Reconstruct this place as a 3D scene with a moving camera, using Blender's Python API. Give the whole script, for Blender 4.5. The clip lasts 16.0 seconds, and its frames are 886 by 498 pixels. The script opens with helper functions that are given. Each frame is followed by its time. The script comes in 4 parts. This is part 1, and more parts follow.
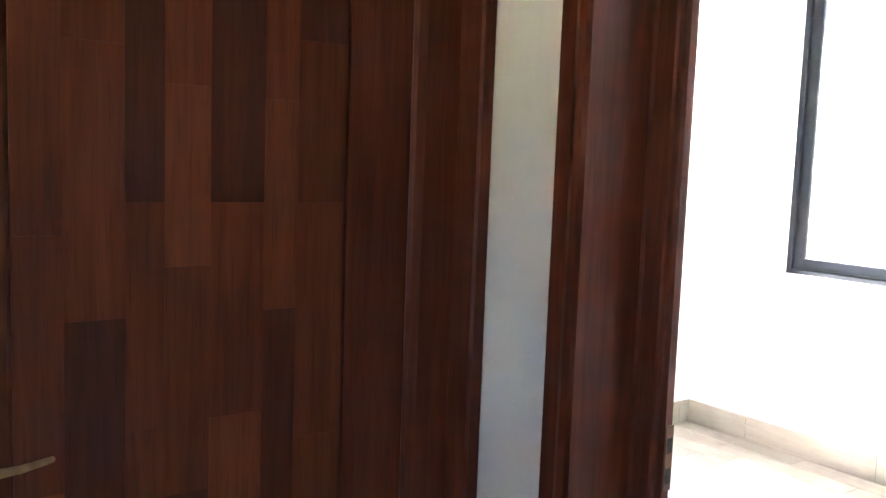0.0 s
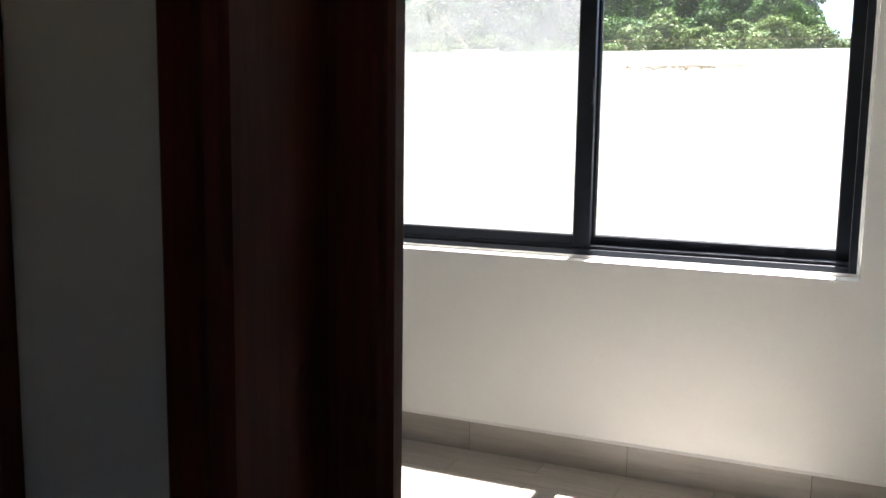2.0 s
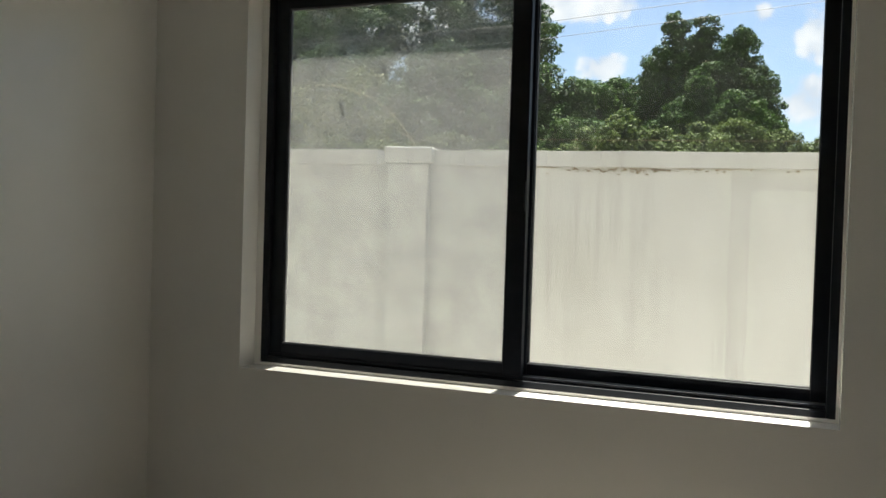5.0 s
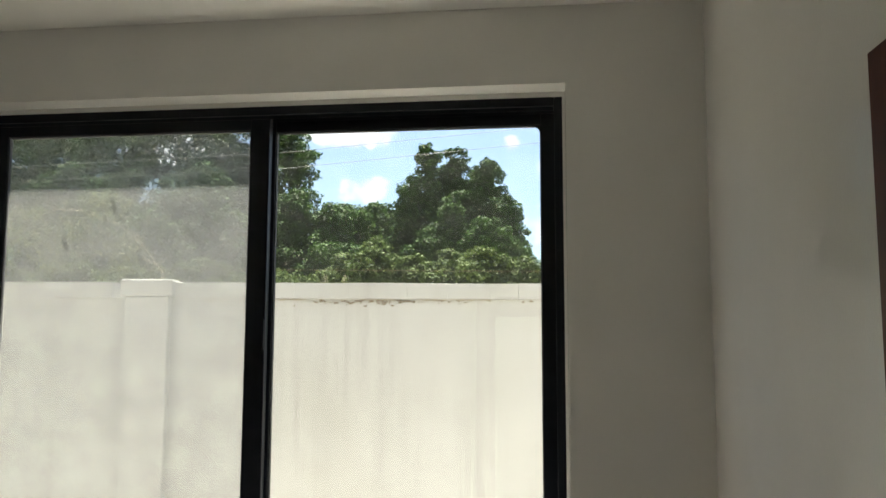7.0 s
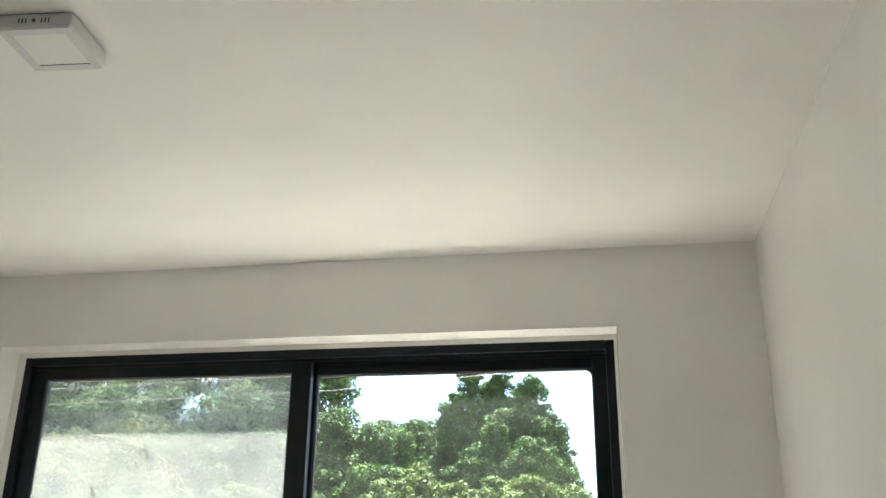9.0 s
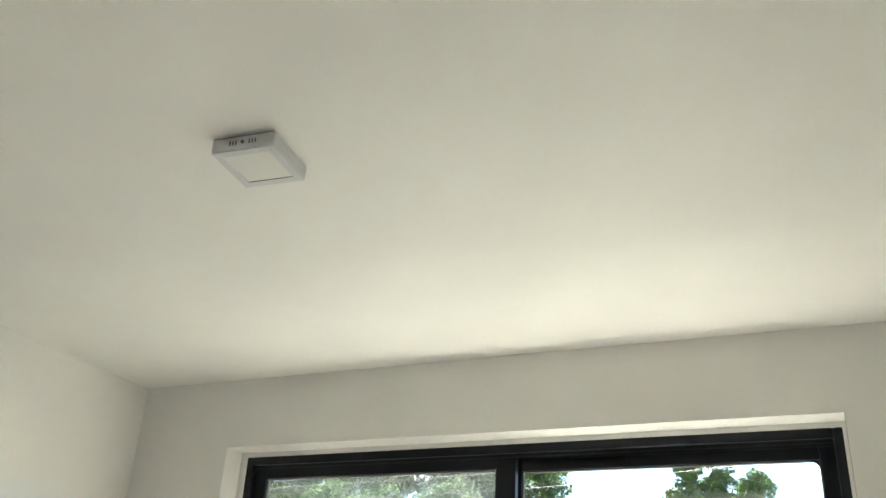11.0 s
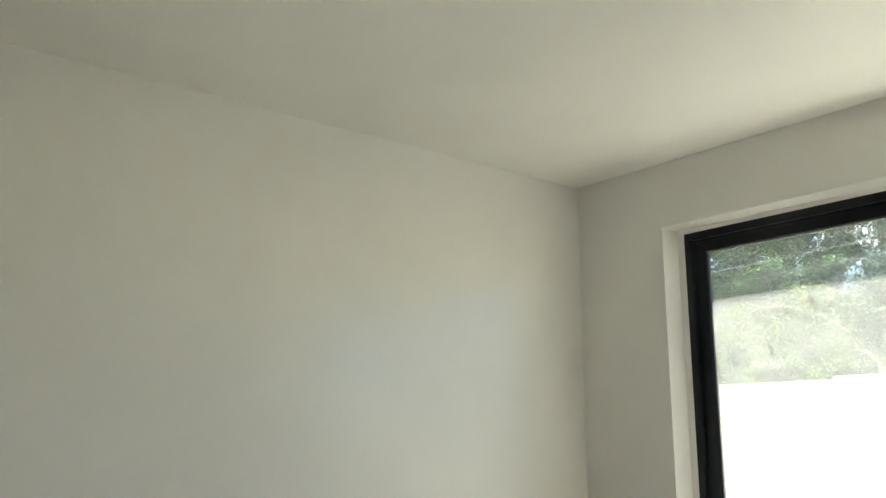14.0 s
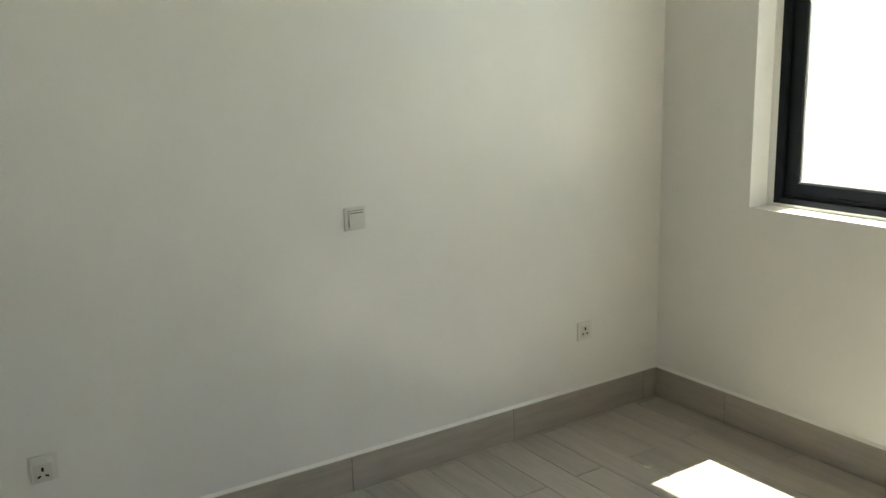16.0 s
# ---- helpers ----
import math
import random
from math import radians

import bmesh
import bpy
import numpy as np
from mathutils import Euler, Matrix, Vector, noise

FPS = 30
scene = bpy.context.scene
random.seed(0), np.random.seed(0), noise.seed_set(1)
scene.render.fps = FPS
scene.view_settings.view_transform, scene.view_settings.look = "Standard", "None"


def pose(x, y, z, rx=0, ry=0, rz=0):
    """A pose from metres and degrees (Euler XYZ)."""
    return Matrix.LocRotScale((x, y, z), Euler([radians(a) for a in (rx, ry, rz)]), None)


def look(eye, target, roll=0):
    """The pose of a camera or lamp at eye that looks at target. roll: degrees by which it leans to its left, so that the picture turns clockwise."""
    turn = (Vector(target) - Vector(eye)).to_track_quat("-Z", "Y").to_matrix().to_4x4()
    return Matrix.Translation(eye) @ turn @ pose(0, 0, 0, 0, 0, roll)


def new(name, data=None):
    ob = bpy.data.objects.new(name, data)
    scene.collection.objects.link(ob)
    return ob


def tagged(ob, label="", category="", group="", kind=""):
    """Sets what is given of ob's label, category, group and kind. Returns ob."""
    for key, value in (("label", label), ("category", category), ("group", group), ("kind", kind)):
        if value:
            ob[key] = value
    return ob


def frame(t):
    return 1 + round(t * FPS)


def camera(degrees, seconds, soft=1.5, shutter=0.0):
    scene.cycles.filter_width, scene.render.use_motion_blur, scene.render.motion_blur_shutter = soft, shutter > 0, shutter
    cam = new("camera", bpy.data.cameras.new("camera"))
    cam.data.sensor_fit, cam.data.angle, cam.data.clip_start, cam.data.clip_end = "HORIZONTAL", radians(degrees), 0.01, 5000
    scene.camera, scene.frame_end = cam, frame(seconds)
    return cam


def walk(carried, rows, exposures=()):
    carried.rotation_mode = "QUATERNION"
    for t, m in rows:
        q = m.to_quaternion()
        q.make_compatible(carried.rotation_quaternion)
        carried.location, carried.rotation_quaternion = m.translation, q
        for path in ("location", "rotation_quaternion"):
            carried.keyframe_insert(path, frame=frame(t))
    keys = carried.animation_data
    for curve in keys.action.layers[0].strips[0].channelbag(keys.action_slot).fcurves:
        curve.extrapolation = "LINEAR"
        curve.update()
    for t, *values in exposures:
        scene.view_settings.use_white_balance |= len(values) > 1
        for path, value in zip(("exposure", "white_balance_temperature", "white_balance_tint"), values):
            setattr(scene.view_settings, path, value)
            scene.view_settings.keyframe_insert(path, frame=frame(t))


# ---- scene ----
cam = camera(53.3, 16.0)

PATH = [
    (0, (3.495, -4.477, 1.614), (1.882, -3.314, 1.403), 2.1),
    (0.5, (3.301, -4.365, 1.565), (1.829, -3.023, 1.38), 1.1),
    (1, (3.13, -4.21, 1.632), (1.848, -2.7, 1.358), -1.2),
    (1.5, (2.955, -4.105, 1.638), (1.921, -2.419, 1.339), 0.8),
    (2, (2.836, -3.973, 1.582), (2.026, -2.163, 1.32), 0.8),
    (2.5, (2.824, -3.73, 1.572), (1.939, -1.947, 1.375), 2.0),
    (3, (2.773, -3.52, 1.583), (1.753, -1.805, 1.445), 2.3),
    (3.2, (2.737, -3.445, 1.574), (1.672, -1.756, 1.46), 2.0),
    (5.5, (2.849, -3.26, 1.661), (2.232, -1.358, 1.652), 1.1),
    (6, (2.882, -3.235, 1.679), (2.402, -1.294, 1.723), 0.2),
    (6.5, (2.893, -3.213, 1.691), (2.518, -1.25, 1.791), -0.1),
    (7, (2.903, -3.214, 1.712), (2.645, -1.244, 1.946), 0.2),
    (7.5, (2.92, -3.167, 1.783), (2.794, -1.217, 2.213), -0.7),
    (8, (2.908, -3.15, 1.815), (2.838, -1.24, 2.405), -1.4),
    (8.5, (2.885, -3.141, 1.826), (2.729, -1.271, 2.518), -0.6),
    (9, (2.868, -3.117, 1.87), (2.533, -1.271, 2.562), 0.7),
    (11.5, (2.888, -3.093, 1.87), (2.053, -1.515, 2.771), 3.4),
    (12, (2.878, -3.098, 1.877), (1.921, -1.581, 2.762), 3.4),
    (12.5, (2.878, -3.107, 1.862), (1.74, -1.668, 2.658), 2.6),
    (13, (2.882, -3.124, 1.835), (1.573, -1.771, 2.508), 2.0),
    (13.5, (2.873, -3.156, 1.788), (1.443, -1.878, 2.357), 0.9),
    (14, (2.903, -3.17, 1.764), (1.375, -1.953, 2.195), 0.0),
    (14.5, (2.892, -3.16, 1.77), (1.287, -1.992, 2.011), -1.0),
    (15, (2.851, -3.137, 1.728), (1.19, -2.024, 1.718), -1.1),
    (15.5, (2.869, -3.114, 1.673), (1.201, -2.046, 1.398), -1.2),
    (16, (2.878, -3.102, 1.649), (1.24, -2.035, 1.226), -1.5),
]
EXPOSURES = [(0.0, 7.7, 5840, 16), (0.5, 6.4, 5840, 16), (1.0, 5.65, 5840, 16), (1.5, 4.95, 5840, 16), (2.0, 4.3, 5890, 16), (2.5, 3.85, 5890, 16), (3.0, 3.55, 5890, 15),
             (5.5, 2.48, 6480, 8), (6.2, 2.92, 6460, 9), (7.0, 2.9, 6500, 9), (7.5, 3.02, 6560, 8), (8.0, 3.66, 6740, 7), (8.5, 4.17, 6320, 7), (9.0, 4.27, 6140, 7), (12.0, 4.54, 6240, 6), (14.0, 4.25, 6330, 4), (14.5, 3.88, 6380, 4), (15.0, 3.97, 6440, 4), (15.5, 4.28, 6460, 3), (16.0, 4.42, 6480, 2)]
walk(cam, [(t, look(eye, target, roll)) for t, eye, target, roll in PATH], EXPOSURES)

# ---- world and sun ----
SUN_ELEVATION, SUN_AZIMUTH = radians(70.2), radians(-1.2)
world = bpy.data.worlds.new("sky")
scene.world = world
world.use_nodes = True
wn, wl = world.node_tree.nodes, world.node_tree.links
wn.clear()
w_out = wn.new("ShaderNodeOutputWorld")
w_bg = wn.new("ShaderNodeBackground")
w_sky = wn.new("ShaderNodeTexSky")
w_sky.sky_type = "NISHITA"
w_sky.sun_disc = False
w_sky.sun_elevation = SUN_ELEVATION
w_sky.sun_rotation = SUN_AZIMUTH
w_sky.dust_density = 0.6
w_sky.ozone_density = 2.5
w_co = wn.new("ShaderNodeTexCoord")
w_map = wn.new("ShaderNodeMapping")
w_map.inputs["Scale"].default_value = (1.0, 1.0, 1.9)
w_map.inputs["Location"].default_value = (0.35, 0.2, 0.12)
w_noise = wn.new("ShaderNodeTexNoise")
w_noise.inputs["Scale"].default_value = 4.2
w_noise.inputs["Detail"].default_value = 9.0
w_noise.inputs["Roughness"].default_value = 0.52
w_ramp = wn.new("ShaderNodeValToRGB")
w_ramp.color_ramp.elements[0].position = 0.525
w_ramp.color_ramp.elements[1].position = 0.60
w_mix = wn.new("ShaderNodeMix")
w_mix.data_type = "RGBA"
wl.new(w_co.outputs["Generated"], w_map.inputs["Vector"])
wl.new(w_map.outputs["Vector"], w_noise.inputs["Vector"])
wl.new(w_noise.outputs["Fac"], w_ramp.inputs["Fac"])


def sky_math(op, a, b):
    """One sum on the sky's numbers."""
    node = wn.new("ShaderNodeMath")
    node.operation = op
    for socket, value in zip(node.inputs, (a, b)):
        if isinstance(value, (int, float)):
            socket.default_value = value
        else:
            wl.new(value, socket)
    return node.outputs[0]


# cumulus heaps low over the trees, as slopes to the side and up; a looser cover higher up
w_sep = wn.new("ShaderNodeSeparateXYZ")
wl.new(w_co.outputs["Generated"], w_sep.inputs[0])
ahead = sky_math("MAXIMUM", w_sep.outputs["Y"], 0.02)
side, rise = sky_math("DIVIDE", w_sep.outputs["X"], ahead), sky_math("DIVIDE", w_sep.outputs["Z"], ahead)
w_puff = wn.new("ShaderNodeTexNoise")
w_puff.inputs["Scale"].default_value = 30.0
w_puff.inputs["Detail"].default_value = 7.0
w_puff.inputs["Roughness"].default_value = 0.6
wl.new(w_co.outputs["Generated"], w_puff.inputs["Vector"])
heap = 0.0
for u0, v0, ua, va in ((-0.245, 0.262, 0.085, 0.030), (-0.225, 0.190, 0.038, 0.026), (0.0, 0.212, 0.028, 0.045), (0.0, 0.150, 0.055, 0.042), (-0.052, 0.240, 0.016, 0.016), (-0.168, 0.185, 0.014, 0.020), (-0.46, 0.25, 0.10, 0.04), (0.14, 0.25, 0.10, 0.06)):
    du = sky_math("DIVIDE", sky_math("SUBTRACT", side, u0), ua)
    dv = sky_math("DIVIDE", sky_math("SUBTRACT", rise, v0), va)
    near = sky_math("SUBTRACT", 1.0, sky_math("ADD", sky_math("MULTIPLY", du, du), sky_math("MULTIPLY", dv, dv)))
    heap = sky_math("MAXIMUM", near, heap)
w_heap = wn.new("ShaderNodeMapRange")
w_heap.interpolation_type = "SMOOTHSTEP"
w_heap.inputs["From Min"].default_value = 0.24
w_heap.inputs["From Max"].default_value = 0.70
puff = sky_math("MULTIPLY", sky_math("SUBTRACT", w_puff.outputs["Fac"], 0.5), sky_math("MINIMUM", sky_math("MULTIPLY", heap, 12.0), 2.4))
wl.new(sky_math("ADD", sky_math("MULTIPLY", heap, 0.95), puff), w_heap.inputs["Value"])
w_white = wn.new("ShaderNodeMix")
w_white.data_type = "RGBA"
w_white.inputs["A"].default_value = (4.6, 5.0, 5.6, 1)
w_white.inputs["B"].default_value = (6.6, 6.7, 6.8, 1)
wl.new(sky_math("MULTIPLY", sky_math("SUBTRACT", w_puff.outputs["Fac"], 0.38), 4.5), w_white.inputs["Factor"])
wl.new(w_white.outputs["Result"], w_mix.inputs["B"])
w_high = wn.new("ShaderNodeMapRange")
w_high.inputs["From Min"].default_value = 0.28
w_high.inputs["From Max"].default_value = 0.40
wl.new(rise, w_high.inputs["Value"])
loose = sky_math("MULTIPLY", w_ramp.outputs["Color"], w_high.outputs[0])
# a thin milky haze lies over the blue
wl.new(sky_math("MAXIMUM", sky_math("MAXIMUM", loose, w_heap.outputs[0]), 0.15), w_mix.inputs["Factor"])
wl.new(w_sky.outputs["Color"], w_mix.inputs["A"])
wl.new(w_mix.outputs["Result"], w_bg.inputs["Color"])
w_bg.inputs["Strength"].default_value = 0.030
wl.new(w_bg.outputs["Background"], w_out.inputs["Surface"])

sun_data = bpy.data.lights.new("sun", "SUN")
sun_data.energy = 4.6
sun_data.angle = radians(0.5)
sun_data.color = (1.0, 0.94, 0.84)
sun = new("sun", sun_data)
toward_sun = Vector((math.sin(SUN_AZIMUTH) * math.cos(SUN_ELEVATION), math.cos(SUN_AZIMUTH) * math.cos(SUN_ELEVATION), math.sin(SUN_ELEVATION)))
sun.matrix_world = look(toward_sun * 30, (0, 0, 0))


# ---- materials ----
def material(name, base, rough=0.6, metal=0.0):
    mat = bpy.data.materials.new(name)
    mat.use_nodes = True
    bsdf = mat.node_tree.nodes["Principled BSDF"]
    bsdf.inputs["Base Color"].default_value = (*base, 1)
    bsdf.inputs["Roughness"].default_value = rough
    bsdf.inputs["Metallic"].default_value = metal
    return mat, mat.node_tree.nodes, mat.node_tree.links, bsdf


def coords(nodes, links, scale=(1, 1, 1), source="Object"):
    co = nodes.new("ShaderNodeTexCoord")
    mp = nodes.new("ShaderNodeMapping")
    mp.inputs["Scale"].default_value = scale
    links.new(co.outputs[source], mp.inputs["Vector"])
    return mp.outputs["Vector"]


def world_coords(nodes, links, scale=(1, 1, 1)):
    geo = nodes.new("ShaderNodeNewGeometry")
    mp = nodes.new("ShaderNodeMapping")
    mp.inputs["Scale"].default_value = scale
    links.new(geo.outputs["Position"], mp.inputs["Vector"])
    return mp.outputs["Vector"]


def noise_tex(nodes, links, vec, scale, detail=4, rough=0.55, distort=0.0):
    n = nodes.new("ShaderNodeTexNoise")
    n.inputs["Scale"].default_value = scale
    n.inputs["Detail"].default_value = detail
    n.inputs["Roughness"].default_value = rough
    n.inputs["Distortion"].default_value = distort
    links.new(vec, n.inputs["Vector"])
    return n.outputs["Fac"]


def ramp(nodes, links, fac, stops):
    r = nodes.new("ShaderNodeValToRGB")
    el = r.color_ramp.elements
    el[0].position, el[0].color = stops[0][0], (*stops[0][1], 1)
    el[1].position, el[1].color = stops[-1][0], (*stops[-1][1], 1)
    for p, c in stops[1:-1]:
        e = el.new(p)
        e.color = (*c, 1)
    links.new(fac, r.inputs["Fac"])
    return r.outputs["Color"]


def mix_col(nodes, links, fac, a, b, blend="MIX"):
    m = nodes.new("ShaderNodeMix")
    m.data_type = "RGBA"
    m.blend_type = blend
    for key, v in (("Factor", fac), ("A", a), ("B", b)):
        if isinstance(v, (int, float)):
            m.inputs[key].default_value = v
        elif isinstance(v, tuple):
            m.inputs[key].default_value = (*v, 1)
        else:
            links.new(v, m.inputs[key])
    return m.outputs["Result"]


def bump(nodes, links, bsdf, height, strength=0.2, distance=0.01):
    b = nodes.new("ShaderNodeBump")
    b.inputs["Strength"].default_value = strength
    b.inputs["Distance"].default_value = distance
    links.new(height, b.inputs["Height"])
    links.new(b.outputs["Normal"], bsdf.inputs["Normal"])


def paint_material(name, base, rough=0.5):
    mat, n, l, b = material(name, base, rough)
    v = world_coords(n, l)
    big = noise_tex(n, l, v, 1.3, 3)
    dark = tuple(c * 0.93 for c in base)
    l.new(ramp(n, l, big, [(0.3, dark), (0.7, base)]), b.inputs["Base Color"])
    b.inputs["Specular IOR Level"].default_value = 0.6
    # roller texture and slow waviness of the plaster
    fine = noise_tex(n, l, v, 160, 3)
    wave = noise_tex(n, l, v, 2.2, 2)
    add = n.new("ShaderNodeMath")
    add.operation = "MULTIPLY_ADD"
    l.new(wave, add.inputs[0])
    add.inputs[1].default_value = 6.0
    l.new(fine, add.inputs[2])
    bump(n, l, b, add.outputs[0], 0.12, 0.004)
    return mat


def wood_material(name, dark, mid, light, rough=0.5, grain=(38, 38, 2.2)):
    mat, n, l, b = material(name, mid, rough)
    b.inputs["Specular IOR Level"].default_value = 0.22
    info = n.new("ShaderNodeObjectInfo")
    v = coords(n, l, grain)
    shift = n.new("ShaderNodeVectorMath")
    shift.operation = "ADD"
    l.new(v, shift.inputs[0])
    jump = n.new("ShaderNodeMath")
    jump.operation = "MULTIPLY"
    jump.inputs[1].default_value = 37.0
    l.new(info.outputs["Random"], jump.inputs[0])
    l.new(jump.outputs[0], shift.inputs[1])
    fibre = noise_tex(n, l, shift.outputs[0], 1.0, 6, 0.6, 0.6)
    pore = noise_tex(n, l, coords(n, l, (260, 260, 9)), 1.0, 3, 0.6)
    col = ramp(n, l, fibre, [(0.25, dark), (0.5, mid), (0.75, light)])
    col = mix_col(n, l, ramp(n, l, pore, [(0.3, (0.45, 0.45, 0.45)), (0.46, (0, 0, 0))]), col, tuple(c * 0.45 for c in dark))
    tone = ramp(n, l, info.outputs["Random"], [(0.0, (0.78, 0.76, 0.76)), (0.5, (0.95, 0.95, 0.95)), (1.0, (1.18, 1.15, 1.12))])
    l.new(mix_col(n, l, 1.0, col, tone, "MULTIPLY"), b.inputs["Base Color"])
    b.inputs["Coat Weight"].default_value = 0.03
    b.inputs["Coat Roughness"].default_value = 0.3
    bump(n, l, b, pore, 0.1, 0.001)
    return mat


PLASTER = paint_material("white_wall_paint", (0.89, 0.875, 0.835), 0.2)
CEILING = paint_material("white_ceiling_paint", (0.89, 0.875, 0.83), 0.6)
WOOD = wood_material("mahogany", (0.06, 0.013, 0.006), (0.105, 0.023, 0.009), (0.15, 0.036, 0.014))
WOOD_PANEL = wood_material("mahogany_staves", (0.085, 0.020, 0.007), (0.135, 0.034, 0.011), (0.175, 0.047, 0.016))
# near-black colour that paints the shade in the open door's groove
WOOD_GAP = material("groove_shade", (0.02, 0.008, 0.005), 0.6)[0]
WOOD_DARK = wood_material("dark_heart_staves", (0.055, 0.014, 0.006), (0.082, 0.021, 0.009), (0.11, 0.03, 0.012))
WOOD_LIGHT = wood_material("light_sap_staves", (0.13, 0.035, 0.012), (0.185, 0.050, 0.016), (0.23, 0.066, 0.023))


def tile_material(name, scale):
    mat, n, l, b = material(name, (0.42, 0.38, 0.32), 0.32)
    info = n.new("ShaderNodeObjectInfo")
    v = coords(n, l, scale)
    sh = n.new("ShaderNodeVectorMath")
    sh.operation = "ADD"
    k = n.new("ShaderNodeMath")
    k.operation = "MULTIPLY"
    k.inputs[1].default_value = 53.0
    l.new(info.outputs["Random"], k.inputs[0])
    l.new(v, sh.inputs[0])
    l.new(k.outputs[0], sh.inputs[1])
    g = noise_tex(n, l, sh.outputs[0], 1.0, 6, 0.6, 0.8)
    col = ramp(n, l, g, [(0.25, (0.345, 0.31, 0.265)), (0.5, (0.41, 0.372, 0.322)), (0.8, (0.475, 0.432, 0.38))])
    tone = ramp(n, l, info.outputs["Random"], [(0, (0.9, 0.9, 0.9)), (1, (1.06, 1.06, 1.06))])
    l.new(mix_col(n, l, 1.0, col, tone, "MULTIPLY"), b.inputs["Base Color"])
    bump(n, l, b, g, 0.08, 0.002)
    return mat


TILE = tile_material("wood_look_tile", (2.2, 26, 26))
TILE_TURNED = tile_material("wood_look_tile_turned", (26, 2.2, 26))
GROUT = paint_material("grey_grout", (0.2, 0.185, 0.16), 0.9)
JOINT = paint_material("dark_open_joint", (0.05, 0.045, 0.038), 0.9)


def alu_material():
    mat, n, l, b = material("anthracite_aluminium", (0.018, 0.021, 0.028), 0.36)
    v = world_coords(n, l)
    b.inputs["Specular IOR Level"].default_value = 0.2
    f = noise_tex(n, l, v, 900, 2)
    dust = noise_tex(n, l, v, 14, 5)
    l.new(ramp(n, l, dust, [(0.45, (0.009, 0.011, 0.016)), (0.8, (0.016, 0.018, 0.024))]), b.inputs["Base Color"])
    bump(n, l, b, f, 0.1, 0.0006)
    return mat


ALU = alu_material()
ALU_EDGE = material("bare_aluminium_track", (0.5, 0.51, 0.53), 0.3, 0.9)[0]
RUBBER = material("black_gasket", (0.012, 0.012, 0.013), 0.7)[0]


def glass_material(name, veil=0.03, veil_col=(0.8, 0.82, 0.8), streaks=False, tint=(0.965, 0.975, 0.97)):
    """Thin sheet: lets light straight through, mirrors weakly, and scatters a little on its dust."""
    mat = bpy.data.materials.new(name)
    mat.use_nodes = True
    n, l = mat.node_tree.nodes, mat.node_tree.links
    n.remove(n["Principled BSDF"])
    out = n["Material Output"]
    clear = n.new("ShaderNodeBsdfTransparent")
    clear.inputs["Color"].default_value = (*tint, 1)
    gloss = n.new("ShaderNodeBsdfGlossy")
    gloss.inputs["Roughness"].default_value = 0.02
    facing = n.new("ShaderNodeLayerWeight")
    facing.inputs["Blend"].default_value = 0.5
    power = n.new("ShaderNodeMath")
    power.operation = "POWER"
    power.inputs[1].default_value = 4.5
    l.new(facing.outputs["Facing"], power.inputs[0])
    fres = n.new("ShaderNodeMath")
    fres.operation = "MULTIPLY_ADD"
    fres.inputs[1].default_value = 0.9
    fres.inputs[2].default_value = 0.035
    l.new(power.outputs[0], fres.inputs[0])
    m1 = n.new("ShaderNodeMixShader")
    l.new(fres.outputs[0], m1.inputs[0])
    l.new(clear.outputs[0], m1.inputs[1])
    l.new(gloss.outputs[0], m1.inputs[2])
    dust = n.new("ShaderNodeBsdfTranslucent")
    dust.inputs["Color"].default_value = (*veil_col, 1)
    refl = n.new("ShaderNodeBsdfDiffuse")
    refl.inputs["Color"].default_value = (*veil_col, 1)
    both = n.new("ShaderNodeMixShader")
    both.inputs[0].default_value = 0.35
    l.new(dust.outputs[0], both.inputs[1])
    l.new(refl.outputs[0], both.inputs[2])
    m2 = n.new("ShaderNodeMixShader")
    l.new(m1.outputs[0], m2.inputs[1])
    l.new(both.outputs[0], m2.inputs[2])
    v = world_coords(n, l)
    if streaks:
        # wrinkles of the sheet: level bands that die away across its width, and a slow mottling
        vs = world_coords(n, l, (0.55, 1, 6.2))
        band = noise_tex(n, l, vs, 1.0, 3, 0.5, 0.25)
        mott = noise_tex(n, l, v, 3.0, 5, 0.6)
        a = ramp(n, l, band, [(0.36, (veil * 1.07,) * 3), (0.5, (veil * 1.01,) * 3), (0.7, (veil * 0.95,) * 3)])
        b2 = ramp(n, l, mott, [(0.35, (0.9,) * 3), (0.65, (1.12,) * 3)])
        veiled = mix_col(n, l, 1.0, a, b2, "MULTIPLY")
        l.new(veiled, m2.inputs[0])
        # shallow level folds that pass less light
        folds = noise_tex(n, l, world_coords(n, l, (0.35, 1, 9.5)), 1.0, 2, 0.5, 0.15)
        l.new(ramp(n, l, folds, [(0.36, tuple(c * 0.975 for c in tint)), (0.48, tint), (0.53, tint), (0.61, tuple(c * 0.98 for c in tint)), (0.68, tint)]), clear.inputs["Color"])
    else:
        mott = noise_tex(n, l, v, 5.0, 5, 0.6)
        l.new(ramp(n, l, mott, [(0.4, (veil * 0.5,) * 3), (0.75, (veil * 1.6,) * 3)]), m2.inputs[0])
    l.new(m2.outputs[0], out.inputs["Surface"])
    return mat


GLASS = glass_material("window_glass", 0.008)
GLASS_DUSTY = glass_material("dusty_window_glass", 0.20, (0.42, 0.42, 0.41))
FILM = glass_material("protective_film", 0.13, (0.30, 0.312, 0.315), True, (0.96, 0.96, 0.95))


